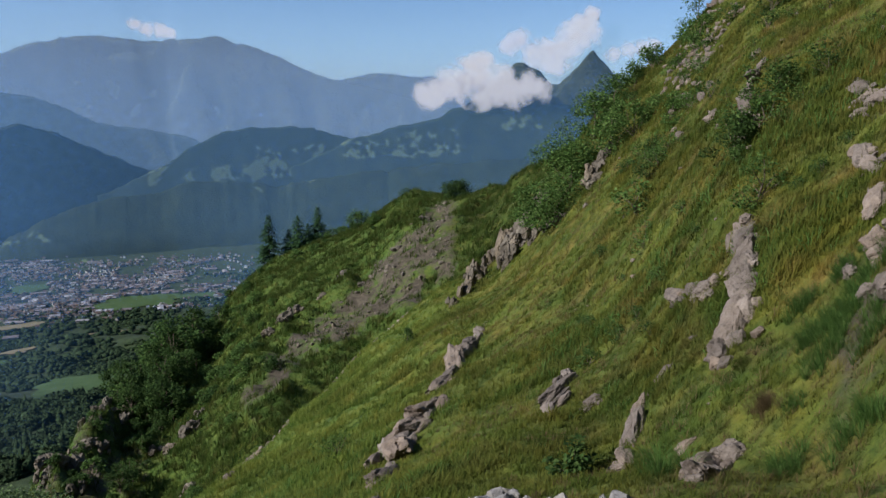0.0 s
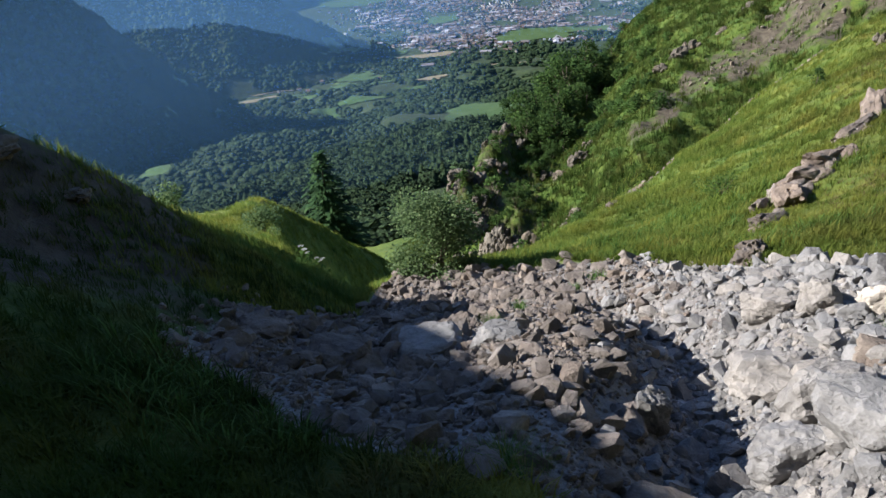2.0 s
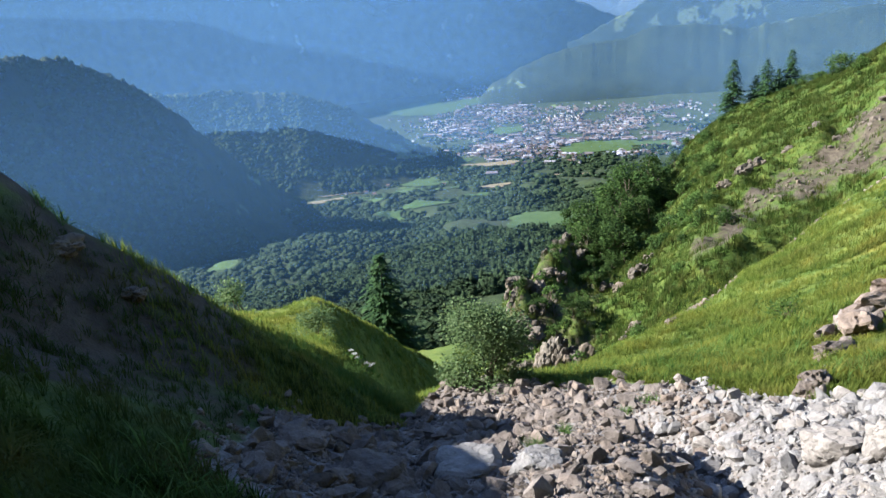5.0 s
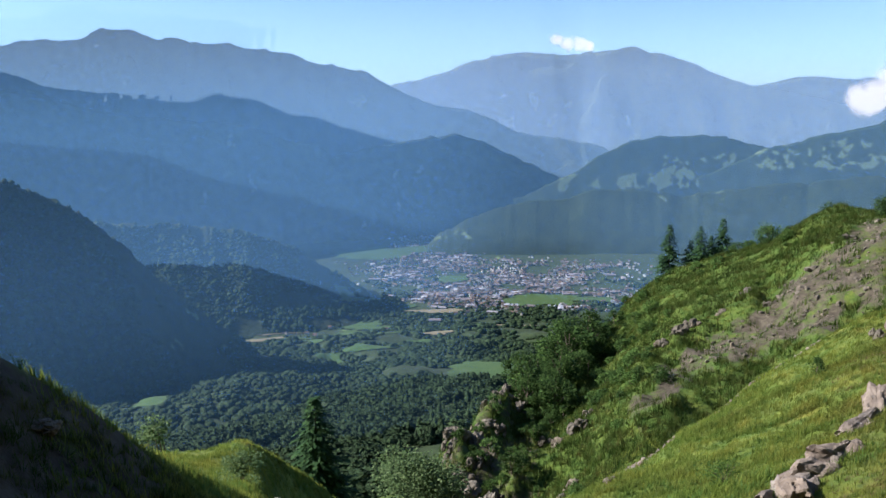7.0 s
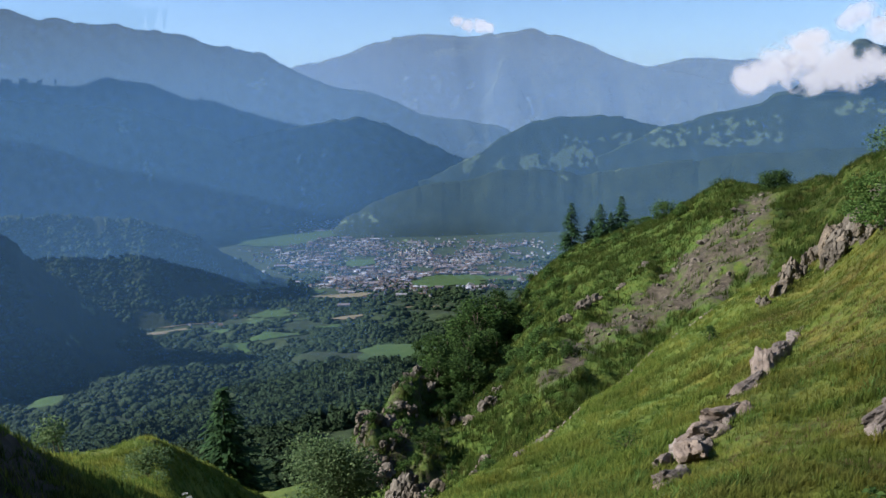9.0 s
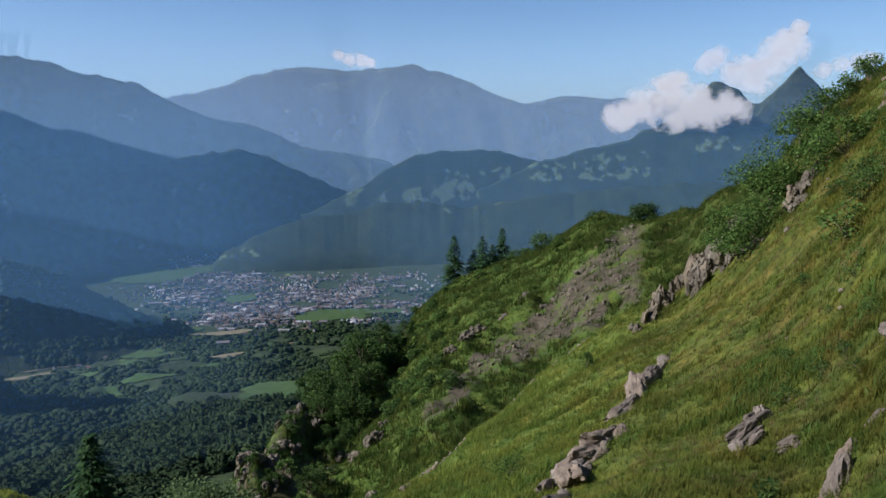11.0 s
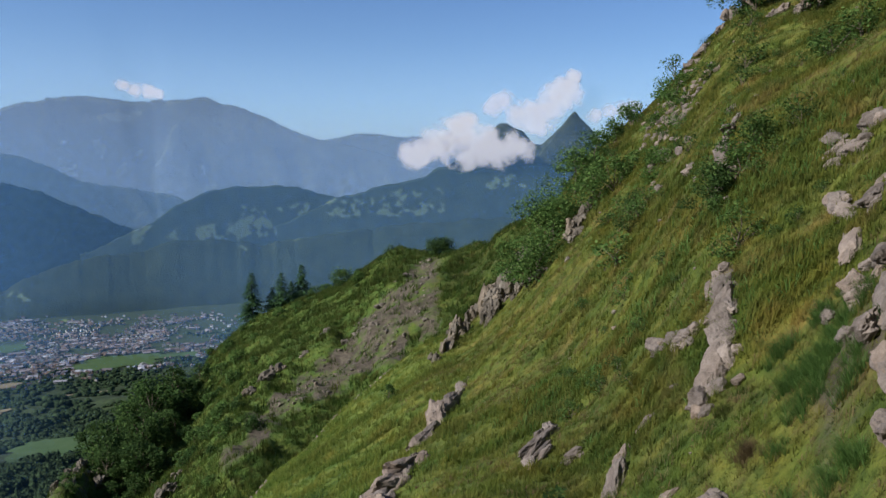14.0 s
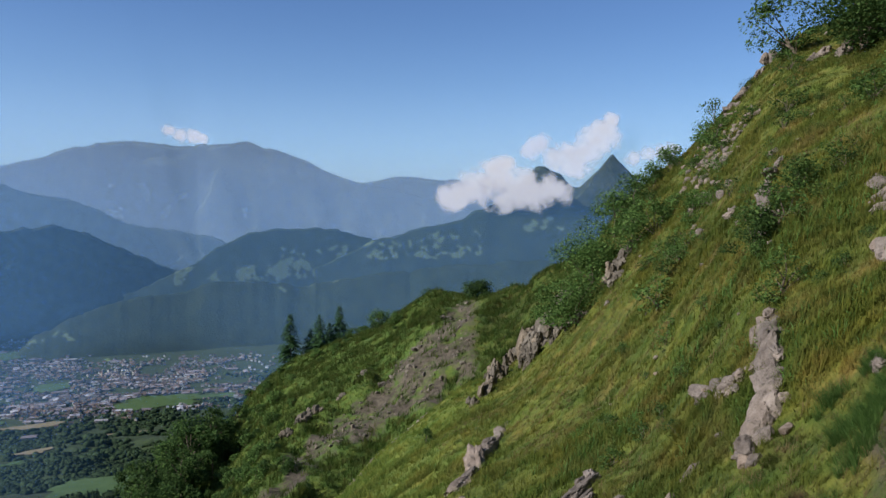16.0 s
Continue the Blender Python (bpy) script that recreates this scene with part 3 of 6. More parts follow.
# ---------------------------------------------------------------- plants and stone: materials
def leaf_material(name, dark, mid, light, through=0.35, patch=0.0, lively=False):
    m, nt, b = material(name, 0.75)
    b.inputs["Specular IOR Level"].default_value = 0.06
    geo = nt.nodes.new("ShaderNodeNewGeometry")
    col = ramp(nt, geo.outputs["Random Per Island"], [(0.0, dark), (0.5, mid), (1.0, light)])
    if patch:
        dry = ramp(nt, noise_of(nt, 1.1, 4), [(0.36, (0.0532, 0.095, 0.0142)), (0.50, (0.103, 0.121, 0.0269)), (0.60, (0.15, 0.137, 0.0448)), (0.70, (0.198, 0.139, 0.0609))])
        col = blend(nt, patch, col, dry)
        if lively:
            col = blend(nt, calc(nt, "MULTIPLY", fresh(nt), 0.65), col, ramp(nt, geo.outputs["Random Per Island"], [(0.0, (0.137, 0.194, 0.0351)), (1.0, (0.209, 0.27, 0.0627))]))
        col = blend(nt, 1.0, col, ramp(nt, noise_of(nt, 0.25, 4), [(0.35, grey(0.75)), (0.65, grey(1.15))]), "MULTIPLY")
        col = blend(nt, 1.0, col, clumps_of(nt), "MULTIPLY")
    else:
        ob = nt.nodes.new("ShaderNodeObjectInfo")
        col = blend(nt, 1.0, col, ramp(nt, ob.outputs["Random"], [(0.0, grey(0.8)), (1.0, grey(1.15))]), "MULTIPLY")
    if not through:   # far crowns: clumps of leaves
        clumps = noise_of(nt, 0.7, 5, 0.7)
        col = blend(nt, 1.0, col, ramp(nt, clumps, [(0.35, grey(0.45)), (0.5, grey(1.0)), (0.65, grey(1.45))]), "MULTIPLY")
        bump(nt, b, clumps, 1.0, 1.6)
    nt.links.new(col, b.inputs["Base Color"])
    tr = nt.nodes.new("ShaderNodeBsdfTranslucent")
    nt.links.new(col, tr.inputs["Color"])
    mix = nt.nodes.new("ShaderNodeMixShader")
    mix.inputs[0].default_value = through
    nt.links.new(b.outputs[0], mix.inputs[1])
    nt.links.new(tr.outputs[0], mix.inputs[2])
    nt.links.new(mix.outputs[0], nt.nodes["Material Output"].inputs["Surface"])
    return m


def rock_material(name, dark, mid, light, scale=3.0, stain=(0.10, 0.09, 0.075)):
    m, nt, b = material(name, 0.88)
    coarse, fine = noise_of(nt, scale, 8, 0.62), noise_of(nt, scale * 9, 6, 0.7)
    col = ramp(nt, coarse, [(0.3, dark), (0.5, mid), (0.7, light)])
    col = blend(nt, 0.35, col, ramp(nt, fine, [(0.3, dark), (0.7, light)]))
    ob = nt.nodes.new("ShaderNodeObjectInfo")
    geo = nt.nodes.new("ShaderNodeNewGeometry")
    chance = calc(nt, "FRACT", calc(nt, "ADD", ob.outputs["Random"], geo.outputs["Random Per Island"]))
    col = blend(nt, 1.0, col, ramp(nt, chance, [(0.0, (0.62, 0.60, 0.58)), (0.5, (0.95, 0.93, 0.92)), (0.85, (1.1, 1.0, 0.9)), (1.0, (1.2, 1.2, 1.2))]), "MULTIPLY")
    col = blend(nt, ramp(nt, noise_of(nt, scale * 2.1, 5, 0.6, warp=1.0), [(0.60, grey(0)), (0.72, grey(0.8))]), col, stain)
    nt.links.new(col, b.inputs["Base Color"])
    bump(nt, b, calc(nt, "ADD", fine, calc(nt, "MULTIPLY", coarse, 2.0)), 0.7, 0.06)
    return m


def plain_bark():
    m, nt, b = material("bark", 0.9)
    nt.links.new(ramp(nt, noise_of(nt, 12, 5), [(0.3, (0.05, 0.04, 0.03)), (0.7, (0.16, 0.13, 0.10))]), b.inputs["Base Color"])
    return m


GRASS = leaf_material("grass_blades", (0.0733, 0.0861, 0.0145), (0.103, 0.114, 0.021), (0.139, 0.138, 0.036), 0.5, 0.45, True)
# darker than the near turf: coarse growth, and shade painted into its colour
COARSE_SHADED = leaf_material("coarse_shaded_grass", (0.0244, 0.0494, 0.00963), (0.0358, 0.0686, 0.0135), (0.0489, 0.0816, 0.0217), 0.5, 0.3)
LUSH = leaf_material("lush_grass", (0.0495, 0.102, 0.0235), (0.0794, 0.154, 0.0353), (0.119, 0.194, 0.0589), 0.5)
STRAW = leaf_material("dry_grass", (0.0806, 0.0576, 0.0288), (0.115, 0.0864, 0.0432), (0.161, 0.121, 0.0634), 0.5)
LEAVES = leaf_material("shrub_leaves", (0.0317, 0.0673, 0.0174), (0.0634, 0.119, 0.0301), (0.111, 0.174, 0.0515))
GREY_LEAVES = leaf_material("grey_green_leaves", (0.068, 0.117, 0.0486), (0.126, 0.194, 0.0826), (0.194, 0.262, 0.126), 0.45)
DARK_LEAVES = leaf_material("dark_leaves", (0.0239, 0.0496, 0.0159), (0.0439, 0.0869, 0.0239), (0.0797, 0.128, 0.0383))
NEEDLES = leaf_material("needles", (0.0156, 0.0364, 0.0156), (0.0286, 0.065, 0.026), (0.052, 0.104, 0.039), 0.2)
WOODS = leaf_material("wood_crowns", (0.0157, 0.0283, 0.0138), (0.0228, 0.041, 0.0176), (0.0316, 0.0535, 0.0237), 0.0)
PETALS = leaf_material("white_petals", (0.302, 0.302, 0.277), (0.378, 0.378, 0.353), (0.403, 0.403, 0.393), 0.3)
ROCK = rock_material("outcrop_rock", (0.0713, 0.0575, 0.0489), (0.168, 0.142, 0.126), (0.266, 0.233, 0.21))
SCREE = rock_material("scree_stone", (0.123, 0.123, 0.126), (0.239, 0.239, 0.243), (0.35, 0.35, 0.353), 4.0, (0.117, 0.107, 0.0972))
# brownish stones, toned darker since most of them lie in the gully's shade
WARM = rock_material("warm_scree_stone", (0.0845, 0.0709, 0.063), (0.169, 0.146, 0.133), (0.269, 0.245, 0.227), 4.0)
PALE = rock_material("white_stone", (0.374, 0.367, 0.36), (0.475, 0.468, 0.454), (0.547, 0.54, 0.526), 4.0, (0.36, 0.346, 0.324))
CLIFF = rock_material("cliff_rock", (0.040, 0.0345, 0.028), (0.108, 0.095, 0.078), (0.205, 0.182, 0.152), 1.5)
BARK = plain_bark()


# ---------------------------------------------------------------- geometry helpers
class Soup:
    """Collects triangles for one mesh."""

    def __init__(self):
        self.v, self.f, self.n = [], [], 0

    def add(self, verts, faces):
        self.v.append(np.asarray(verts, float))
        self.f.append(np.asarray(faces, int) + self.n)
        self.n += len(verts)

    def spread(self, verts, faces, mats, places):
        """Many copies of one piece: a 3 x 3 turn and a place for each."""
        n, k = len(verts), len(places)
        if k:
            all_v = np.einsum("kij,nj->kni", mats, verts) + places[:, None]
            self.v.append(all_v.reshape(-1, 3))
            self.f.append((faces[None] + (np.arange(k) * n)[:, None, None]).reshape(-1, 3) + self.n)
            self.n += n * k

    def mesh(self, name, mat, smooth_faces=False):
        return mesh_from(name, np.concatenate(self.v), np.concatenate(self.f), mat, smooth_faces)


def part(name, me, parent, label="", at=None):
    ob = new(name, me)
    ob.parent = parent
    if at is not None:
        ob.matrix_basis = at
    return tagged(ob, label) if label else ob


def empty(name, m):
    ob = new(name)
    ob.matrix_basis = m
    return ob


def turns(rng, k, scale, upright=False, squash=1.0):
    """Random turns with the given sizes."""
    a = rng.uniform(0, 2 * np.pi, k)
    m = np.zeros((k, 3, 3))
    m[:, 0, 0], m[:, 0, 1], m[:, 1, 0], m[:, 1, 1], m[:, 2, 2] = np.cos(a), -np.sin(a), np.sin(a), np.cos(a), squash
    if not upright:
        t, p = rng.uniform(-1.2, 1.2, k), rng.uniform(0, 2 * np.pi, k)
        n = np.zeros((k, 3, 3))
        n[:, 0, 0] = 1
        n[:, 1, 1], n[:, 1, 2], n[:, 2, 1], n[:, 2, 2] = np.cos(t), -np.sin(t), np.sin(t), np.cos(t)
        q = np.zeros((k, 3, 3))
        q[:, 2, 2] = 1
        q[:, 0, 0], q[:, 0, 1], q[:, 1, 0], q[:, 1, 1] = np.cos(p), -np.sin(p), np.sin(p), np.cos(p)
        m = q @ n @ m
    return m * np.asarray(scale)[:, None, None] if np.ndim(scale) else m * scale


def hull(points):
    """The convex hull of some points, as arrays."""
    bm = bmesh.new()
    vs = [bm.verts.new(p) for p in points]
    bmesh.ops.convex_hull(bm, input=vs)
    bmesh.ops.delete(bm, geom=[v for v in bm.verts if not v.link_faces], context="VERTS")
    bmesh.ops.triangulate(bm, faces=bm.faces)
    bm.verts.index_update()
    out = np.array([v.co for v in bm.verts]), np.array([[v.index for v in f.verts] for f in bm.faces])
    bm.free()
    return out


def ball(level):
    bm = bmesh.new()
    bmesh.ops.create_icosphere(bm, subdivisions=level, radius=1)
    out = np.array([v.co for v in bm.verts]), np.array([[v.index for v in f.verts] for f in bm.faces])
    bm.free()
    return out


BALLS = {k: ball(k) for k in (1, 2, 3, 4, 5)}


def fbm3(p, scale, octaves, seed):
    return (fbm(p[:, 0] / scale + 3.1, p[:, 1] / scale + p[:, 2] / scale * 0.7, octaves, seed)
            + fbm(p[:, 1] / scale - 5.7, p[:, 2] / scale + p[:, 0] / scale * 0.6, octaves, seed + 40)) * 0.5


def chunk(rng, level, planes=16, rough=0.06):
    """A broken block: a ball cut by random planes, with a rough skin. About 1 m in radius."""
    v, f = BALLS[level]
    n = rng.normal(size=(planes, 3))
    n /= np.linalg.norm(n, axis=1)[:, None]
    n[:6] = np.array([[1, 0.1, 0], [-1, 0, 0.1], [0, 1, 0.15], [0.1, -1, 0], [0, 0.1, 1], [0.1, 0, -1]])
    h = rng.uniform(0.62, 0.98, planes)
    dots = v @ n.T
    r = np.min(np.where(dots > 0.05, h / np.maximum(dots, 0.05), 9), axis=1)
    r = np.minimum(r, 1.25)
    out = v * r[:, None]
    s = int(rng.integers(0, 999))
    cracks = -(1 - np.abs(fbm3(out, 0.6, 3, s + 50))) ** 6
    return out * (1 + rough * (0.9 * fbm3(out, 0.45, 4, s) + 1.1 * cracks + 0.2))[:, None], f


def tube(points, r0, r1, sides=6):
    pts = np.asarray(points, float)
    n = len(pts)
    d = np.gradient(pts, axis=0)
    d /= np.linalg.norm(d, axis=1)[:, None] + 1e-9
    u = np.cross(d, [0.31, 0.2, 0.93])
    u /= np.linalg.norm(u, axis=1)[:, None] + 1e-9
    w = np.cross(d, u)
    a = np.arange(sides) * 2 * np.pi / sides
    rad = np.linspace(r0, r1, n)[:, None, None]
    v = pts[:, None] + rad * (np.cos(a)[None, :, None] * u[:, None] + np.sin(a)[None, :, None] * w[:, None])
    f = []
    for i in range(n - 1):
        for k in range(sides):
            p, q = i * sides + k, i * sides + (k + 1) % sides
            f += [(p, q, q + sides), (p, q + sides, p + sides)]
    return v.reshape(-1, 3), f


# one leaf, folded along its middle; a spray of needles
LEAF_V = np.array([[0, 0, 0], [0.5, 0.36, 0.12], [1, 0, 0.0], [0.5, -0.36, 0.12]])
LEAF_F = np.array([[0, 2, 1], [0, 3, 2]])
SPRAY_V = np.array([[0, 0, 0], [0.55, 0.22, -0.05], [1, 0.05, -0.16], [0.55, -0.22, -0.05], [0.8, 0.3, -0.14], [0.8, -0.3, -0.14]])
SPRAY_F = np.array([[0, 3, 1], [1, 3, 2], [0, 1, 4], [0, 5, 3]])


def shrub(name, label, category, height, width, leaf, count, leaves, seed, clumps=9, stems=6, low=0.04):
    """A shrub or small tree: stems and a foliage of single leaves in uneven clumps. Its foot is at the origin."""
    rng = np.random.default_rng(seed)
    top = empty(name, Matrix.Identity(4))
    tagged(top, label, category)
    wood, green = Soup(), Soup()
    heads = []
    for k in range(clumps):
        a, q = rng.uniform(0, 2 * np.pi), math.sqrt(rng.uniform(0.02, 1))
        z = rng.uniform(low, 1.0)
        q *= 0.5 * width * (1 - 0.65 * max(0, z - 0.35) ** 1.3)
        heads.append((np.array([math.cos(a) * q, math.sin(a) * q, z * height * 0.93]), rng.uniform(0.55, 1.15)))
    heads.append((np.array([0.05 * width, 0, height * 0.9]), 0.7))
    for h, _ in heads[:max(stems, 3)] + heads[-1:]:
        mid = h * np.array([0.35, 0.35, 0.55]) + rng.normal(0, 0.04 * width, 3)
        wood.add(*tube([[0, 0, -0.25 * min(height, 1.5)], h * [0.08, 0.08, 0.25], mid, h], 0.018 * height + 0.008, 0.004 * height + 0.002, 5))
    per = count // len(heads)
    size = 0.34 * (width * width * height) ** (1 / 3)
    for h, s in heads:
        d = rng.normal(size=(per, 3))
        d /= np.linalg.norm(d, axis=1)[:, None]
        d *= rng.uniform(0.25, 1.0, per)[:, None] ** 0.6
        p = h + d * size * s * np.array([1.1, 1.1, 0.8]) * rng.uniform(0.75, 1.2, (1, 3))
        p[:, 2] = np.maximum(p[:, 2], 0.03 * height)
        green.spread(LEAF_V, LEAF_F, turns(rng, per, leaf * rng.uniform(0.6, 1.3, per)), p)
    part("stem", wood.mesh("stem", BARK), top)
    part("foliage", green.mesh("foliage", leaves), top)
    return top


def broadleaf(name, label, height, width, leaf, count, leaves, seed):
    """A tree with a tapered trunk, limbs and an uneven crown. Its foot is at the origin."""
    rng = np.random.default_rng(seed)
    top = tagged(empty(name, Matrix.Identity(4)), label, "tree")
    trunk, limbs, green = Soup(), Soup(), Soup()
    crown = np.array([0.06 * width, 0, 0.5 * height])
    trunk.add(*tube([[0, 0, -0.6], [0.02, 0.03, 0.15 * height], crown * [0.5, 0, 0.8], [0.05 * width, 0, 0.85 * height]], 0.035 * height, 0.006 * height, 7))
    heads = []
    for k in range(15):
        a, z = k * 2.4 + rng.uniform(-0.5, 0.5), rng.uniform(0.22, 0.97)
        q = 0.5 * width * math.sqrt(max(0.05, 1 - ((z - 0.5) / 0.55) ** 2)) * rng.uniform(0.45, 1.0)
        heads.append(np.array([math.cos(a) * q, math.sin(a) * q, z * height]))
        limbs.add(*tube([[0.02 * width, 0, max(0.12, 0.7 * z - 0.1) * height], heads[-1] * [0.55, 0.55, 0.88], heads[-1]], 0.012 * height, 0.003 * height, 4))
    per = count // len(heads)
    for h in heads:
        d = rng.normal(size=(per, 3))
        d /= np.linalg.norm(d, axis=1)[:, None]
        d *= rng.uniform(0.15, 1.0, per)[:, None] ** 0.5
        green.spread(LEAF_V, LEAF_F, turns(rng, per, leaf * rng.uniform(0.6, 1.3, per)), h + d * width * 0.2 * rng.uniform(0.7, 1.3) * np.array([1, 1, 0.85]))
    part("trunk", trunk.mesh("trunk", BARK), top)
    part("branchwork", limbs.mesh("branchwork", BARK), top)
    part("crown", green.mesh("crown", leaves), top)
    return top


def conifer(name, label, height, width, seed, whorls=26):
    """A spruce: straight trunk and drooping boughs, wider towards the foot."""
    rng = np.random.default_rng(seed)
    top = tagged(empty(name, Matrix.Identity(4)), label, "tree")
    trunk, green = Soup(), Soup()
    trunk.add(*tube([[0, 0, -0.8], [0, 0, 0.4 * height], [0, 0, 0.97 * height]], 0.02 * height, 0.003 * height, 7))
    for i in range(whorls):
        t = i / (whorls - 1)
        z = height * (0.06 + 0.93 * t)
        reach = 0.5 * width * (1 - t) ** 0.85 * rng.uniform(0.8, 1.12) + 0.02 * height
        for k in range(int(13 - 6 * t)):
            a, rr = rng.uniform(0, 2 * np.pi), reach * rng.uniform(0.65, 1.15)
            n = max(4, int(10 * rr / (0.5 * width) + 3))
            s = np.linspace(0.12, 1, n)
            p = np.stack([np.cos(a) * s * rr, np.sin(a) * s * rr, z - 0.30 * rr * s ** 1.5 + 0.10 * rr * s ** 3], 1)
            m = np.zeros((n, 3, 3))
            b = a + rng.uniform(-0.9, 0.9, n)
            m[:, 0, 0], m[:, 0, 1], m[:, 1, 0], m[:, 1, 1], m[:, 2, 2] = np.cos(b), -np.sin(b), np.sin(b), np.cos(b), 1
            m[:, 2, 0] = rng.uniform(-0.5, 0.05, n)
            size = (0.05 * height + 0.10 * rr) * rng.uniform(0.7, 1.2, n)
            green.spread(SPRAY_V, SPRAY_F, m * size[:, None, None], p)
    part("trunk", trunk.mesh("trunk", BARK), top)
    part("foliage", green.mesh("foliage", NEEDLES), top)
    return top


def stand(ob, az, r, turn=0.0, scale=1.0, sink=0.0, lean=(0, 0)):
    p = spot(az, r)
    ob.matrix_basis = Matrix.Translation(p - Vector((0, 0, sink))) @ pose(0, 0, 0, lean[0], lean[1], turn) @ Matrix.Scale(scale, 4)
    return ob


def stand_copy(ob, az, r, turn, scale, sink=0.0):
    p = spot(az, r)
    return copy_thing(ob, Matrix.Translation(p - Vector((0, 0, sink))) @ pose(0, 0, 0, 0, 0, turn) @ Matrix.Scale(scale, 4))


def place_of(az, r):
    a = np.radians(az)
    return np.stack([-np.sin(a) * r, np.cos(a) * r], -1)


# ---------------------------------------------------------------- rock outcrops on the slopes
def pieces_along(rng, nodes, level):
    """Slabs of one rock rib, bedded along its line and overlapping. Nodes: bearing, distance, width, height and depth."""
    spots = [np.array(spot(a, r)) for a, r, *_ in nodes]
    for k, (az, r, w, h, d) in enumerate(nodes):
        p = spots[k]
        dx = np.array([land(p[0] + 0.4, p[1]) - land(p[0] - 0.4, p[1]), land(p[0], p[1] + 0.4) - land(p[0], p[1] - 0.4)]) / 0.8
        n = np.array([-dx[0], -dx[1], 1.0]) / math.hypot(1, math.hypot(*dx))
        if len(nodes) > 1:
            u = spots[min(k + 1, len(nodes) - 1)] - spots[max(k - 1, 0)]
            long = min(max(0.8 * np.linalg.norm(u), 0.9 * h), 2.0 * h)
        else:
            u, long = np.array([dx[0], dx[1], dx @ dx]) + [0.0, 1e-3, 0.0], h
        u = u / np.linalg.norm(u)
        v = np.cross(n, u)
        v /= np.linalg.norm(v)
        n = np.cross(u, v)
        for q in range(5):
            c, f = chunk(rng, level if q == 0 else level - 1, 24, 0.18)
            size = np.array([0.56, 0.5, 0.40]) * [long, w, min(w, d)] * (rng.uniform(0.85, 1.0, 3) if q == 0 else rng.uniform(0.3, 0.68, 3))
            off = np.zeros(3) if q == 0 else rng.uniform(-1, 1, 3) * [0.5 * long, 0.42 * w, 0.08 * w]
            c = c * size
            c[:, 1] += rng.uniform(-0.3, 0.3) * c[:, 0]
            c[:, 2] += rng.uniform(-0.3, 0.3) * c[:, 0]
            yield c[:, :1] * u + c[:, 1:2] * v + c[:, 2:] * n, f, p + off[0] * u + off[1] * v + (off[2] + 0.03 * w) * n


def cliff_pieces(rng, nodes, sink, level):
    """Broken upright blocks of a small cliff."""
    for az, r, w, h, d in nodes:
        a = radians(az)
        right, away, up = np.array([math.cos(a), math.sin(a), 0]), np.array([-math.sin(a), math.cos(a), 0]), np.array([0, 0, 1.0])
        for k in range(6):
            c, f = chunk(rng, level if r < 45 else level - 1, 22, 0.3)
            q = 1.0 if k == 0 else rng.uniform(0.35, 0.72)
            c = c * np.array([0.42 * w, 0.5 * d, 0.5 * h]) * q * rng.uniform(0.8, 1.15, 3)
            c[:, 0] += rng.uniform(-0.1, 0.35) * c[:, 2]
            t = rng.uniform(-0.7, 0.7)
            c = (c[:, :1] * math.cos(t) - c[:, 1:2] * math.sin(t)) * right + (c[:, :1] * math.sin(t) + c[:, 1:2] * math.cos(t)) * away + c[:, 2:] * up
            off = 0 * up if k == 0 else right * w * rng.uniform(-0.5, 0.5) + away * d * rng.uniform(-0.4, 0.1) + up * h * rng.uniform(-0.4, 0.2)
            yield c, f, np.array(spot(az, r)) + off + up * h * (0.42 - sink)


def outcrop(label, blocks, mat, seed, name="rock_outcrop", level=4, sink=0.42, category="rock", upright=False):
    """Blocks of one outcrop: bearing, distance, width, height and depth of each."""
    rng = np.random.default_rng(seed)
    base = np.array(spot(blocks[0][0], blocks[0][1]))
    top = tagged(empty(name, Matrix.Translation(base)), label, category)
    for v, f, p in cliff_pieces(rng, blocks, sink, level) if upright or mat is CLIFF else pieces_along(rng, blocks, level):
        part("block", mesh_from("block", v, f, mat, False), top, at=Matrix.Translation(p - base))
    return top


outcrop("tall grey-pink limestone rib standing out of the grass",
        [(-21.9, 13.4, 0.4, 0.75, 0.6), (-21.7, 12.5, 0.52, 0.9, 0.7), (-21.7, 11.9, 0.5, 0.9, 0.7), (-21.9, 11.3, 0.6, 0.9, 0.7), (-21.9, 10.9, 0.62, 0.8, 0.7), (-21.3, 10.6, 0.55, 0.8, 0.7), (-20.7, 10.3, 0.5, 0.7, 0.7)], ROCK, 1)
outcrop("chain of pale rock knobs running up the grassy slope",
        [(-21.6, 24.1, 0.4, 0.6, 0.5), (-21.5, 21.6, 0.5, 0.9, 0.6), (-21.1, 19.7, 0.5, 0.8, 0.6), (-21.4, 18.3, 0.6, 0.7, 0.6)], ROCK, 2)
outcrop("low rounded limestone hump in the grass", [(-17.4, 13.4, 0.45, 0.5, 0.5), (-18.6, 12.5, 0.4, 0.5, 0.5), (-19.4, 12.0, 0.4, 0.45, 0.5)], ROCK, 3)
outcrop("jagged brown-grey rock tooth on the grass slope", [(-2.8, 24.8, 0.5, 1.3, 0.8), (-2.0, 23.2, 0.8, 1.3, 0.9), (-1.0, 21.4, 0.95, 1.3, 0.9), (0.0, 19.6, 0.7, 1.1, 0.8)], ROCK, 4)
outcrop("long brown-grey rock rib on the grass slope", [(0.6, 16.9, 0.55, 1.0, 0.7), (1.4, 16.0, 0.95, 1.1, 0.9), (2.4, 15.1, 1.05, 1.1, 0.9), (3.7, 14.3, 0.95, 1.0, 0.9), (4.8, 12.6, 0.65, 0.9, 0.7)], ROCK, 5)
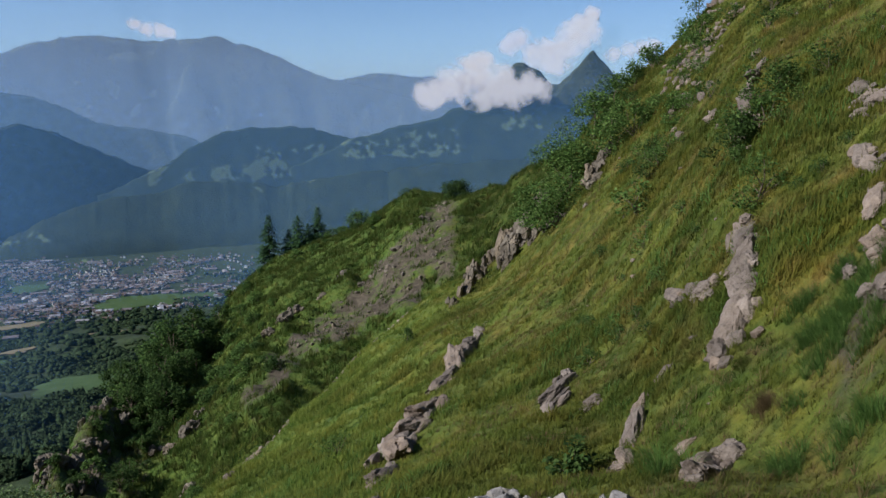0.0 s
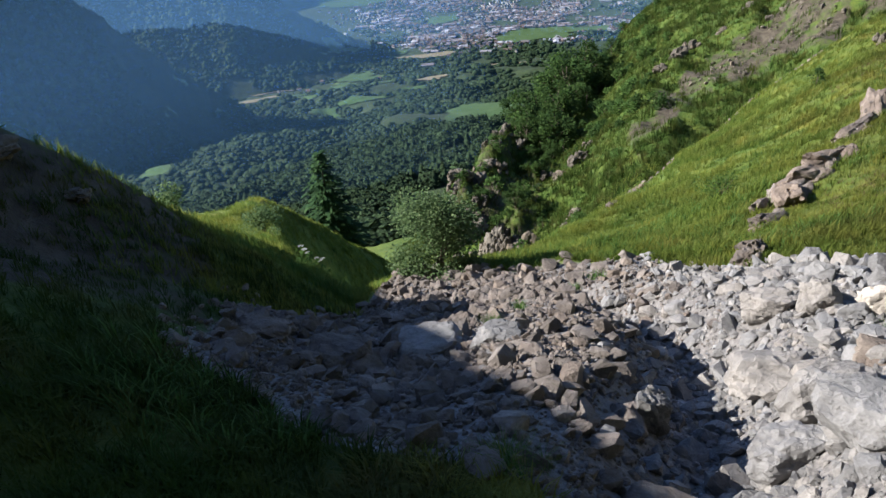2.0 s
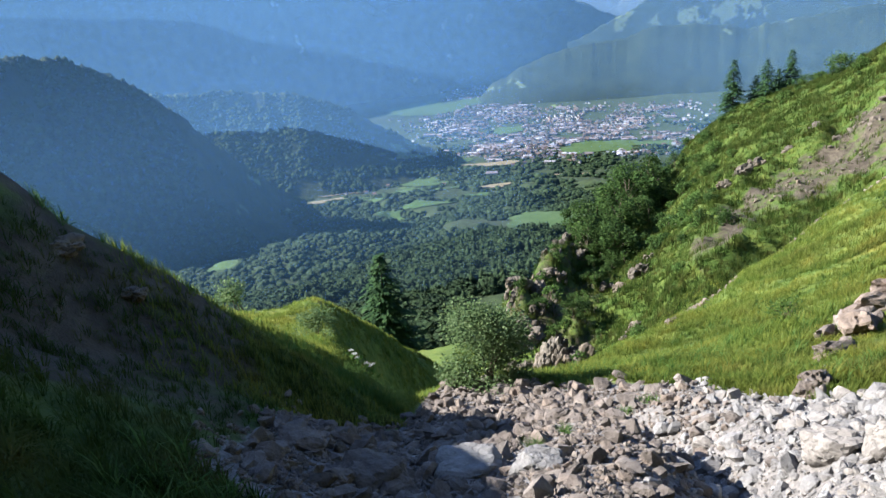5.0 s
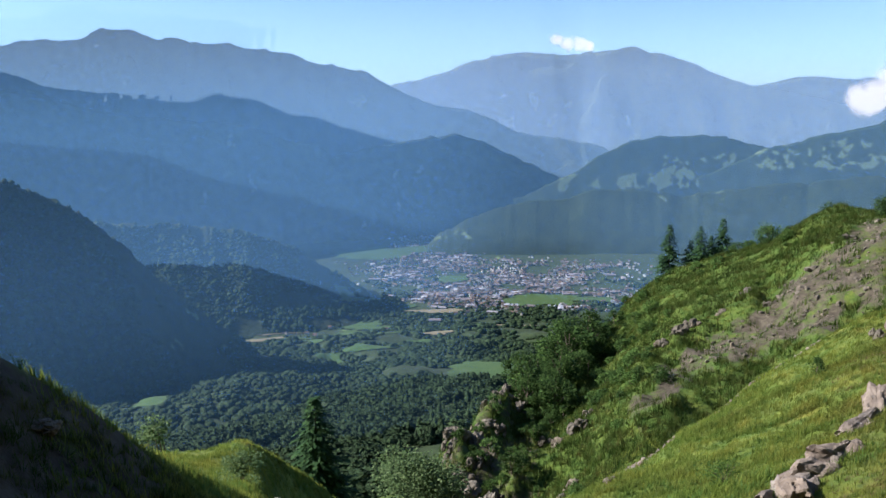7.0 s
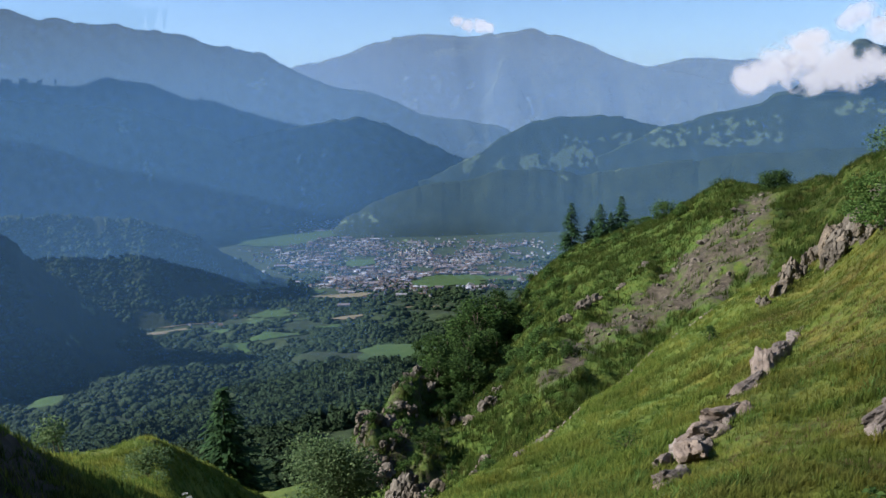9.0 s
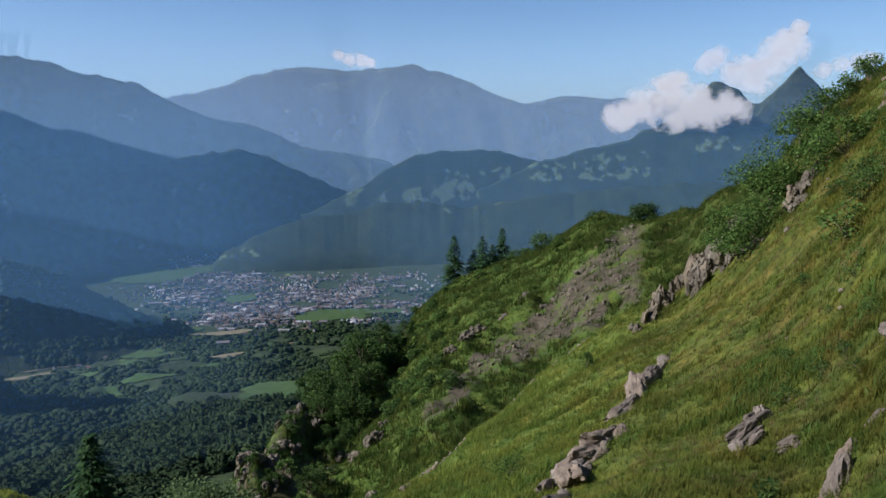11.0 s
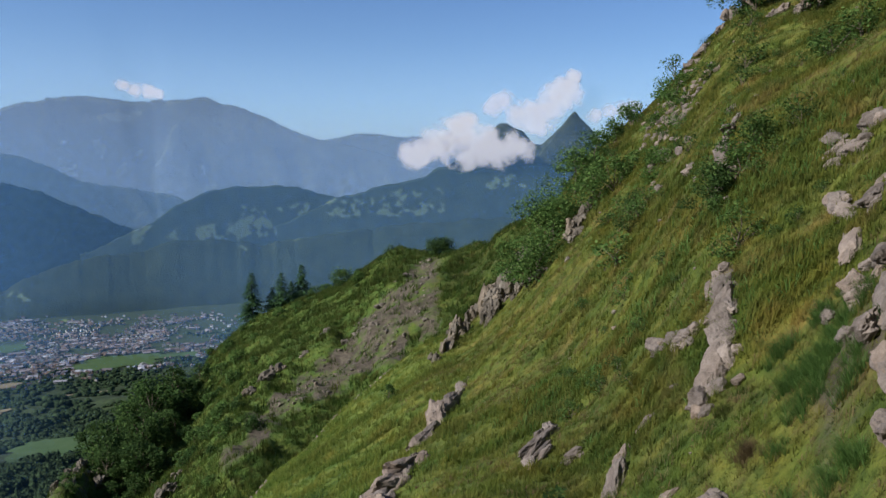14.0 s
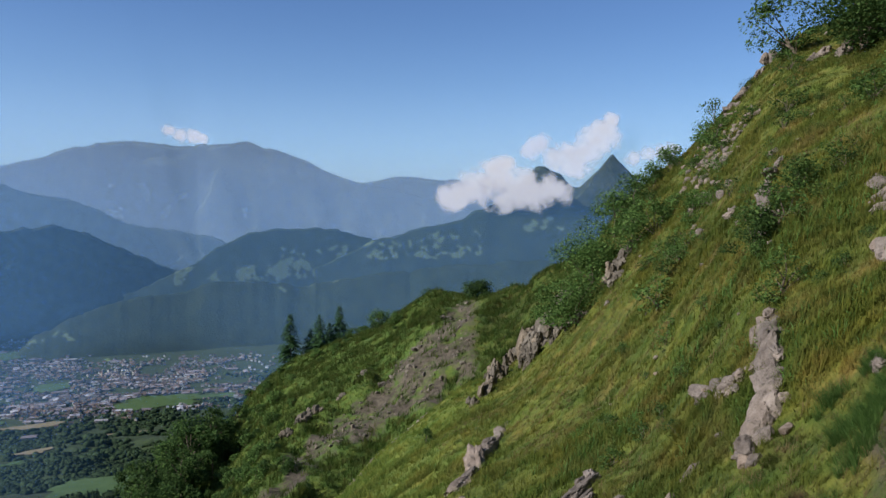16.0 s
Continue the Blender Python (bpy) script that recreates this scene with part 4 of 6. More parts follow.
outcrop("reddish rock foot at the edge of the scree", [(5.5, 10.9, 0.4, 0.7, 0.5), (6.1, 10.0, 0.55, 0.7, 0.6), (6.5, 9.3, 0.5, 0.5, 0.5)], ROCK, 6)
outcrop("pale limestone fin in the grass", [(-9.6, 14.6, 0.35, 0.8, 0.5), (-9.0, 13.5, 0.5, 0.8, 0.6), (-8.3, 12.5, 0.35, 0.6, 0.5)], ROCK, 7)
outcrop("small grey rock half sunk in grass", [(-11.5, 12.3, 0.34, 0.38, 0.4)], ROCK, 8)
outcrop("small grey upright stone in the grass", [(-16.9, 11.0, 0.22, 0.36, 0.3)], ROCK, 9)
outcrop("pale split limestone fin at the edge of the scree", [(-15.2, 10.6, 0.25, 0.5, 0.4), (-14.8, 10.0, 0.42, 0.6, 0.5), (-14.3, 9.4, 0.4, 0.5, 0.5)], ROCK, 10)
outcrop("rounded pale boulder bedded in the grass bank", [(-21.8, 8.1, 0.42, 0.42, 0.5), (-20.3, 7.9, 0.5, 0.5, 0.5), (-19.8, 7.3, 0.4, 0.4, 0.4)], ROCK, 11)
outcrop("small pale rock beside the scree", [(-18.6, 8.7, 0.2, 0.3, 0.3)], ROCK, 12)
outcrop("high grey limestone step above the grass", [(-28.0, 16.6, 0.4, 0.4, 0.4), (-29.4, 15.2, 0.55, 0.6, 0.5), (-30.2, 15.9, 0.6, 0.7, 0.6), (-28.4, 16.0, 0.3, 0.3, 0.3)], ROCK, 13)
outcrop("broken limestone ledge with stones lying on it", [(-28.6, 13.1, 0.45, 0.5, 0.4), (-29.2, 12.3, 0.4, 0.4, 0.4), (-31.0, 11.9, 0.5, 0.4, 0.5), (-29.7, 11.0, 0.35, 0.35, 0.3)], ROCK, 14)
outcrop("pink-grey limestone wall broken into blocks", [(-29.9, 10.0, 0.4, 0.45, 0.4), (-30.3, 9.6, 0.36, 0.4, 0.35), (-31.7, 9.9, 0.5, 0.6, 0.5), (-32.2, 8.9, 0.5, 0.5, 0.4), (-30.7, 8.8, 0.4, 0.45, 0.35), (-28.5, 9.9, 0.22, 0.22, 0.25)], ROCK, 15)
outcrop("smooth upright slab of pink-grey limestone", [(-32.6, 7.7, 0.42, 0.7, 0.4), (-32.9, 7.0, 0.42, 0.7, 0.4)], ROCK, 16)
outcrop("pale rock below a dark hollow under bushes", [(-25.6, 37, 0.7, 1.5, 0.8), (-27.4, 38, 1.6, 1.3, 1.2), (-24.4, 38.2, 0.9, 0.8, 0.9)], ROCK, 17, upright=True)
outcrop("tall fissured crag under the leafy bushes", [(-5.0, 38.5, 1.1, 2.3, 1.3), (-5.6, 37.5, 1.2, 2.2, 1.3), (-6.2, 36.0, 1.1, 1.7, 1.2), (-5.2, 35.0, 0.8, 1.3, 1.0), (-6.9, 34.5, 1.0, 1.1, 1.1), (-4.5, 36.5, 0.6, 1.1, 0.8)], CLIFF, 181, sink=0.35)
outcrop("small pale rock among the leafy bushes", [(-8.0, 32.6, 0.8, 0.6, 0.8), (-8.8, 31.5, 0.6, 0.5, 0.7)], CLIFF, 182)
outcrop("small pale rock among the leafy bushes", [(-11.3, 31.0, 0.8, 0.9, 0.8), (-11.6, 32.6, 0.7, 1.0, 0.8)], CLIFF, 184)
outcrop("narrow slanting rock spine below the crag", [(-2.7, 39, 0.7, 1.7, 0.9), (-2.2, 37, 0.8, 1.6, 0.9), (-1.7, 35, 0.7, 1.1, 0.9), (-0.8, 34, 0.5, 0.6, 0.6)], CLIFF, 183, sink=0.3)
outcrop("dark craggy rock face on the edge of the spur", [(-4.6, 42.5, 1.6, 2.6, 1.6), (-5.6, 42, 1.9, 2.4, 1.8), (-6.4, 41, 1.4, 1.8, 1.5), (-3.6, 42.5, 1.0, 2.0, 1.3), (-5.0, 41.5, 1.1, 3.0, 1.2)], CLIFF, 18)
outcrop("narrow dark rock spine on the edge of the spur", [(-2.4, 42, 0.8, 1.8, 1.1), (-1.9, 42, 0.6, 1.0, 0.9)], CLIFF, 19)
outcrop("grey crag showing behind the bushes", [(-7.4, 41, 0.9, 1.7, 1.0), (-7.9, 41, 0.8, 1.1, 1.0)], CLIFF, 20)
outcrop("grey crag beside the bushes", [(-11.3, 32, 0.9, 1.3, 1.0), (-11.9, 33, 0.8, 1.1, 1.0)], CLIFF, 21)
outcrop("small pale stone in the grass", [(-19.0, 22.3, 0.4, 0.45, 0.5)], ROCK, 22)
outcrop("dark overhanging rock on the far spur", [(11.9, 85, 2.6, 2.4, 2.5), (11.0, 87, 1.6, 1.6, 2.0), (12.9, 83, 1.5, 1.4, 2)], CLIFF, 23)
outcrop("broken grey cliff below the trees", [(28.6, 58, 1.7, 2.6, 2.0), (27.7, 60, 1.5, 2.2, 1.8), (29.3, 56, 1.3, 1.6, 1.5)], CLIFF, 25)
outcrop("crumbling grey cliff on the steep spur end", [(26.8, 66, 2.0, 2.2, 2.0), (27.4, 62, 1.6, 1.8, 1.8), (25.8, 64, 1.6, 1.8, 1.8), (28.4, 66, 1.8, 2.0, 2.0)], CLIFF, 34)
outcrop("brown rock band among bushes on the spur", [(22.6, 70, 1.8, 2.4, 1.8), (21.8, 72, 1.4, 1.8, 1.5), (20.6, 66, 1.5, 1.6, 1.5)], CLIFF, 35)
outcrop("loose brown rocks on the bare slope", [(3.2, 92, 1.6, 1.0, 1.5), (2.2, 98, 1.4, 0.9, 1.2), (6.0, 86, 1.3, 0.9, 1.2), (1.2, 104, 1.6, 1.2, 1.4), (7.4, 92, 1.4, 1.0, 1.2), (9.0, 88, 1.2, 0.8, 1.1)], CLIFF, 36, level=3)
outcrop("grey and rust cliff below the trees", [(25.4, 55, 1.4, 3.0, 1.8), (24.6, 54, 1.4, 2.4, 1.6), (26.2, 56, 1.5, 2.2, 1.7), (23.9, 51, 1.0, 1.2, 1.2)], CLIFF, 26)
outcrop("brown rock step on the far spur", [(18.9, 66, 1.6, 2.0, 1.8), (18.2, 69, 1.1, 1.7, 1.4)], CLIFF, 27)
outcrop("brown rock knob on the far spur", [(19.5, 56, 1.3, 1.4, 1.4), (20.3, 54, 0.8, 0.9, 1.0)], CLIFF, 28)
outcrop("small dark boulder on the bare slope", [(4.0, 85, 1.3, 1.2, 1.2)], CLIFF, 29, level=3)
outcrop("jagged pale rock teeth on the skyline", [(-21.4, 46, 1.0, 1.2, 1.0), (-20.6, 46.5, 0.8, 0.9, 0.9), (-19.7, 46, 1.0, 0.9, 0.9), (-18.8, 46, 0.7, 0.6, 0.8)], ROCK, 30, upright=True)
outcrop("steep broken cliff at the end of the spur", [(28.7, 60, 2.2, 2.2, 2.0), (27.8, 58, 2.2, 2.6, 2.2), (28.6, 55, 1.6, 1.6, 1.6)], CLIFF, 371, level=5)
outcrop("steep cliff between bushes at the end of the spur", [(26.4, 55, 2.3, 4.0, 2.3), (25.5, 56, 2.0, 4.2, 2.2), (24.8, 53, 1.8, 3.2, 2.0), (27.0, 51, 1.8, 2.6, 1.8)], CLIFF, 372, level=5)
cliff_rng = np.random.default_rng(37)
for k in range(17):
    a, q = cliff_rng.uniform(22.8, 29.4), cliff_rng.uniform(47, 82)
    outcrop("weathered grey-brown cliff step among bushes", [(a + cliff_rng.uniform(-0.7, 0.7), q + cliff_rng.uniform(-3, 3), cliff_rng.uniform(0.9, 2.0), cliff_rng.uniform(1.2, 2.5), 1.6) for _ in range(2)], CLIFF, 380 + k)
outcrop("dark boulder bedded in the shaded scree", [(42.6, 5.5, 0.75, 0.6, 0.6)], WARM, 31, name="boulder")
outcrop("brown pointed boulder at the lip of the scree", [(33.4, 13.2, 0.8, 0.7, 0.6)], WARM, 32, name="boulder")
outcrop("brown rocks on the shaded bank", [(60.8, 10.4, 0.7, 0.36, 0.6), (57.8, 10.0, 0.4, 0.2, 0.4)], CLIFF, 33)


# ---------------------------------------------------------------- scree
def stone_shapes(seed, count=14):
    rng = np.random.default_rng(seed)
    out = []
    for _ in range(count):
        p = rng.uniform(-1, 1, (17, 3))
        p /= (np.abs(p) ** 2.5).sum(1)[:, None] ** (1 / 2.5)
        out.append(hull(p * rng.uniform(0.8, 1.0, (17, 1)) * np.array([1, rng.uniform(0.6, 0.95), rng.uniform(0.45, 0.8)]) * 0.5))
    return out


def scree_places(rng, count):
    az, r = rng.uniform(-28, 57, count), 2.1 + 15 * rng.random(count) ** 1.35
    keep = rng.random(count) < scree_amount(az, r) * np.clip(r / 9, 0.25, 1)
    return az[keep], r[keep]


def build_scree():
    rng = np.random.default_rng(77)
    shapes = stone_shapes(5)
    az, r = scree_places(rng, 90000)
    big = rng.random(len(az))
    size = 0.04 + 0.15 * big ** 4 + 0.24 * (big > 0.97) * rng.random(len(az)) + 0.05 * (az < 8) * (big > 0.8) * rng.random(len(az))
    size *= 0.54 + 0.24 * ease(4, 13, r)
    xy = place_of(az, r)
    z = land(xy[:, 0], xy[:, 1]) + size * 0.16
    pos = np.column_stack([xy, z])
    order = np.argsort(-size / (r + 1.5))
    single, rest = order[:300], order[300:]
    warm = (az + 3 * rng.normal(size=len(az))) > 14
    kinds = rng.integers(0, len(shapes), len(az))
    heap = None
    for mat, flag, label in ((SCREE, False, "pale grey limestone scree filling the gully"), (WARM, True, "brownish scree of small angular stones in the gully")):
        soup = Soup()
        for k, (v, f) in enumerate(shapes):
            pick = rest[(warm[rest] == flag) & (kinds[rest] == k)]
            soup.spread(v, f, turns(rng, len(pick), size[pick] * 1.25), pos[pick])
        ob = tagged(new("scree", soup.mesh("scree", mat)), label, "scree", kind="stuff")
        heap = heap or ob
    meshes = [[mesh_from("stone", v, f, mat, False) for v, f in shapes] for mat in (SCREE, WARM)]
    m = turns(rng, len(single), 1.0)
    for i, k in enumerate(single):
        ob = new("stone", meshes[int(warm[k])][kinds[k]])
        ob.parent = heap
        ob.matrix_basis = Matrix.Translation(pos[k]) @ Matrix(m[i]).to_4x4() @ Matrix.Scale(size[k] * 1.3, 4)


def boulder(label, az, r, w, h, d, mat, seed, turn=0.0, tilt=0.0):
    rng = np.random.default_rng(seed)
    v, f = chunk(rng, 4, 22, 0.13)
    ob = new("boulder", mesh_from("boulder", v * np.array([w, d, h]) * 0.6, f, mat, False))
    ob.matrix_basis = Matrix.Translation(spot(az, r) + Vector((0, 0, 0.28 * h))) @ pose(0, 0, 0, tilt, 0, turn)
    return tagged(ob, label, "boulder")


build_scree()
boulder("bright white heart-shaped boulder on the scree", -3.4, 6.0, 0.34, 0.34, 0.2, PALE, 41, 10, 20)
boulder("squared grey-pink boulder on the scree", 0.8, 6.2, 0.40, 0.36, 0.3, SCREE, 42, 0, 5)
boulder("pale flat slab in half shade", 33.6, 5.9, 0.62, 0.2, 0.45, SCREE, 43, 30, 5)
boulder("grey slab in half shade", 27.5, 5.6, 0.45, 0.22, 0.4, SCREE, 44, 10, 0)
boulder("pale upright boulder in the shaded channel", 14.0, 3.8, 0.24, 0.42, 0.25, SCREE, 45, 15, 12)
boulder("smooth worn grey bedrock block", 3.8, 4.8, 0.62, 0.34, 0.6, SCREE, 46, 20, -10)
boulder("jagged pale boulder beside the channel", -0.5, 3.9, 0.45, 0.40, 0.4, SCREE, 47, 50, 0)
boulder("pale angular boulder beside the channel", -4.6, 3.3, 0.55, 0.36, 0.5, SCREE, 48, 10, 0)
boulder("blue-grey boulder beside the channel", 1.8, 3.4, 0.42, 0.3, 0.4, SCREE, 49, 70, 0)
boulder("dark smooth boulder in the shade", 12.5, 2.55, 0.6, 0.3, 0.4, WARM, 50, 0, 0)
boulder("grey block among the scree", 4.5, 6.4, 0.5, 0.3, 0.4, SCREE, 51, 0, 0)
boulder("grey block among the scree", -7.5, 5.0, 0.42, 0.3, 0.4, SCREE, 52, 40, 0)
boulder("flat tan slab among the scree", -4.0, 4.6, 0.40, 0.13, 0.3, WARM, 53, 0, 8)
boulder("grey block among the scree", -8.5, 4.1, 0.45, 0.34, 0.35, SCREE, 54, 80, 0)
boulder("flat stones at the shaded edge of the scree", 47.5, 6.6, 0.6, 0.22, 0.4, WARM, 55, 15, 0)


# ---------------------------------------------------------------- shrubs and trees, near
stand(shrub("bush", "dense grey-green bush at the lip of the scree gully", "bush", 1.6, 1.3, 0.06, 15000, GREY_LEAVES, 61, 18, 8), 31.3, 12.9, 20, 1.0, 0.05)
stand(shrub("bush", "grey-leaved bush on the edge of the grassy knoll", "bush", 0.95, 0.9, 0.06, 1800, GREY_LEAVES, 62, 9, 6), 44.8, 19.5, 0, 1.0, 0.1)
stand(shrub("bush", "small grey-leaved bush on the shaded side of the knoll", "bush", 1.3, 1.0, 0.08, 1100, GREY_LEAVES, 63, 7, 5), 38.2, 29.2, 0, 1.0, 0.3)
stand(shrub("sapling", "thin young tree behind the grassy knoll", "tree", 5.0, 2.4, 0.2, 900, GREY_LEAVES, 64, 8, 5, 0.3), 50.6, 42, 0, 1.0, 0.3)
stand(conifer("spruce", "dark lone spruce below the grassy knoll", 7.0, 4.0, 65, 42), 39.3, 44, 0, 1.0, 0.4)
stand(shrub("bush", "leafy green bush on the rock edge against the sky", "bush", 2.2, 3.0, 0.11, 8000, LEAVES, 66, 20, 8, -0.05), -9.5, 34.5, 0, 1.0, 0.3)
stand(shrub("bush", "spreading leafy bush over the crag", "bush", 2.0, 3.2, 0.11, 7000, LEAVES, 67, 18, 7), -8.3, 32.0, 0, 1.0, 0.3)
stand(shrub("bush", "low bush hanging over the rock", "bush", 1.2, 1.8, 0.12, 1500, LEAVES, 68, 8, 5), -6.8, 38.5, 0, 1.0, 0.2)
stand(shrub("bush", "leafy bush on the slope beside the crag", "bush", 1.5, 1.8, 0.11, 1800, LEAVES, 69, 9, 6), -13.8, 32, 0, 1.0, 0.2)
stand(shrub("bush", "ragged bush on the skyline", "bush", 1.9, 3.2, 0.14, 3000, LEAVES, 70, 12, 6), -12.4, 40, 0, 1.0, 0.2)
stand(shrub("bush", "thin bush on the skyline", "bush", 1.4, 2.4, 0.13, 1500, LEAVES, 71, 8, 6), -14.9, 43, 0, 1.0, 0.2)
stand(shrub("bush", "leafy bush low on the brow", "bush", 2.2, 2.6, 0.13, 2400, LEAVES, 171, 10, 6), -11.0, 39, 0, 1.0, 0.2)
stand(shrub("bush", "leafy scrub on the skyline", "bush", 1.4, 2.4, 0.12, 1500, DARK_LEAVES, 172, 9, 6), -13.6, 43, 0, 1.0, 0.2)
stand(shrub("bush", "low leafy scrub on the slope", "bush", 1.3, 2.4, 0.11, 2000, LEAVES, 173, 10, 6), -12.4, 33, 0, 1.0, 0.2)
stand(shrub("bush", "low leafy scrub on the slope", "bush", 0.9, 1.8, 0.09, 1500, LEAVES, 174, 9, 6), -16.2, 29, 0, 1.0, 0.1)
stand(shrub("bush", "low leafy scrub below the skyline", "bush", 1.2, 2.6, 0.11, 1600, LEAVES, 175, 9, 6), -17.8, 40, 0, 1.0, 0.1)
stand(shrub("bush", "dark leafy bush above the rock rib", "bush", 0.85, 1.1, 0.06, 2000, DARK_LEAVES, 72, 9, 6), -20.6, 17.4, 0, 1.0, 0.1)
stand(shrub("bush", "leafy bush beside the rock chain", "bush", 0.8, 1.4, 0.065, 2200, LEAVES, 73, 9, 6), -23.2, 18.6, 0, 1.0, 0.1)
stand(shrub("bush", "brown-green brush at the head of the rock rib", "bush", 0.9, 0.8, 0.05, 1200, LEAVES, 74, 8, 8), -22.4, 14.0, 0, 1.0, 0.1)
stand(shrub("bush", "big leafy bush on the rocky brow against the sky", "bush", 4.0, 4.6, 0.13, 13000, DARK_LEAVES, 75, 30, 9), -26.6, 36, 0, 1.0, 0.3)
stand(shrub("bush", "dark bush over the rock hollow", "bush", 2.6, 3.4, 0.13, 2800, DARK_LEAVES, 76, 12, 7), -28.5, 38, 0, 1.0, 0.2)
stand(shrub("sapling", "thin branch reaching out against the sky", "tree", 3.4, 2.4, 0.17, 1600, LEAVES, 77, 14, 3, 0.12), -22.9, 41, 0, 1.0, 0.2, (0, -35))
stand(shrub("sapling", "small lone tree on the skyline", "tree", 1.5, 1.2, 0.13, 260, LEAVES, 78, 6, 4, 0.45), -17.7, 46, 0, 1.0, 0.1)
stand(shrub("bush", "low dark bush on the grass slope", "bush", 0.7, 0.8, 0.07, 600, DARK_LEAVES, 79, 6, 4), 2.8, 29.5, 0, 1.0, 0.1)
stand(shrub("bush", "sparse twiggy shrub on the grass slope", "bush", 0.6, 1.0, 0.045, 700, LEAVES, 80, 8, 8), 8.4, 16.2, 0, 1.0, 0.05)
stand(shrub("bush", "small round bush at the foot of the spur", "bush", 1.5, 1.2, 0.10, 900, DARK_LEAVES, 81, 7, 5), 22.3, 42, 0, 1.0, 0.2)
stand(shrub("broadleaf_plant", "dark broad-leaved plant at the scree edge", "plant", 0.55, 0.55, 0.085, 420, DARK_LEAVES, 82, 7, 6), -10.1, 9.3, 0, 1.0, 0.05)
stand(shrub("bush", "low scrub on the grass slope", "bush", 0.5, 1.4, 0.06, 900, LEAVES, 83, 8, 6), -15.6, 24, 0, 1.0, 0.05)
stand(shrub("bush", "low scrub on the grass slope", "bush", 0.6, 1.3, 0.06, 900, LEAVES, 84, 8, 6), -17.6, 28, 0, 1.0, 0.05)
stand(shrub("bush", "low scrub on the grass slope", "bush", 0.7, 1.7, 0.08, 900, LEAVES, 85, 8, 6), -16.0, 38, 0, 1.0, 0.05)

low_scrub = stand(shrub("bush", "knee-high leafy scrub on the grass slope", "bush", 0.7, 1.1, 0.075, 520, LEAVES, 180, 8, 5), -14.6, 27, 0, 1.0, 0.1)
dark_scrub = stand(shrub("bush", "knee-high dark scrub on the grass slope", "bush", 0.6, 1.0, 0.07, 520, DARK_LEAVES, 181, 8, 5), -18.9, 25, 0, 1.0, 0.1)
slope_rng = np.random.default_rng(182)
for k in range(58):
    a = slope_rng.uniform(-30, -11)
    stand_copy((low_scrub, dark_scrub)[k % 2], a, slope_rng.uniform(17, 47), slope_rng.uniform(0, 360), slope_rng.uniform(0.45, 1.5), 0.1)


for k in range(46):
    stand_copy((low_scrub, dark_scrub)[k % 2], slope_rng.uniform(-32, -11), slope_rng.uniform(11, 30), slope_rng.uniform(0, 360), slope_rng.uniform(0.22, 0.6), 0.06)


def loose_stones(label, az, r, size, mat, seed):
    """Small stones lying loose in the grass."""
    rng = np.random.default_rng(seed)
    xy = place_of(az, r)
    pos = np.column_stack([xy, land(xy[:, 0], xy[:, 1]) + 0.1 * size])
    soup = Soup()
    shapes = stone_shapes(seed, 8)
    for k, (v, f) in enumerate(shapes):
        pick = np.arange(len(az)) % 8 == k
        soup.spread(v, f, turns(rng, int(pick.sum()), size[pick]), pos[pick])
    return tagged(new("loose_stones", soup.mesh("loose_stones", mat)), label, "stones", kind="stuff")


n = 90
loose_stones("pale stones scattered in the steep grass", slope_rng.uniform(-33, -10, n), slope_rng.uniform(9, 46, n), slope_rng.uniform(0.06, 0.26, n) * (0.5 + slope_rng.random(n)), ROCK, 183)
n = 150
loose_stones("patch of broken rock below the skyline", slope_rng.normal(-17.6, 1.0, n), slope_rng.normal(36, 3.5, n), slope_rng.uniform(0.15, 0.5, n), ROCK, 184)
n = 340
edge_az = slope_rng.uniform(1, 17, n)
loose_stones("narrow stony track along the edge of the spur", edge_az, np.interp(edge_az, LINES[3].az, LINES[3].r) * (0.985 + 0.011 * slope_rng.normal(size=n)), slope_rng.uniform(0.08, 0.32, n), ROCK, 185)
n = 1500
slide_az = slope_rng.uniform(-0.5, 13, n)
slide_r = slope_rng.uniform(72, 122, n)
slide_el = np.degrees(np.arctan2(land(*place_of(slide_az, slide_r).T), slide_r))
on_slide = slide_amount(slide_az, slide_r, slide_el) > 0.5
loose_stones("broken brown rock on the bare slide of the spur", slide_az[on_slide], slide_r[on_slide], (slope_rng.uniform(0.2, 0.9, n) * slope_rng.random(n))[on_slide], CLIFF, 186)


def umbel(az, r, height, seed):
    """A white umbellifer: stalk, a few leaves and flat flower heads."""
    rng = np.random.default_rng(seed)
    top = tagged(empty("cow_parsley", Matrix.Identity(4)), "white-flowered cow parsley in the grass", "flower")
    stalk, leaves = Soup(), Soup()
    for k in range(4):
        tip = np.array([rng.uniform(-0.22, 0.22), rng.uniform(-0.12, 0.12), height * rng.uniform(0.75, 1.0)])
        stalk.add(*tube([[0, 0, -0.05], tip * [0.2, 0.2, 0.55], tip], 0.008, 0.004, 5))
        head = Soup()
        n = 60
        q, a = np.sqrt(rng.random(n)) * 0.06, rng.uniform(0, 6.3, n)
        head.spread(LEAF_V * 0.6, LEAF_F, turns(rng, n, 0.035, True), tip + np.stack([np.cos(a) * q, np.sin(a) * q, 0.03 - q * q * 2], 1))
        part("flower_head", head.mesh("flower_head", PETALS), top, "flat white flower head")
    leaves.spread(LEAF_V, LEAF_F, turns(rng, 60, 0.14), rng.normal(0, 0.13, (60, 3)) + [0, 0, height * 0.3])
    part("stalk", stalk.mesh("stalk", LUSH), top)
    part("foliage", leaves.mesh("foliage", LUSH), top)
    return stand(top, az, r, 20)


umbel(41.2, 16.6, 0.75, 86)
umbel(42.4, 16.0, 0.5, 87)

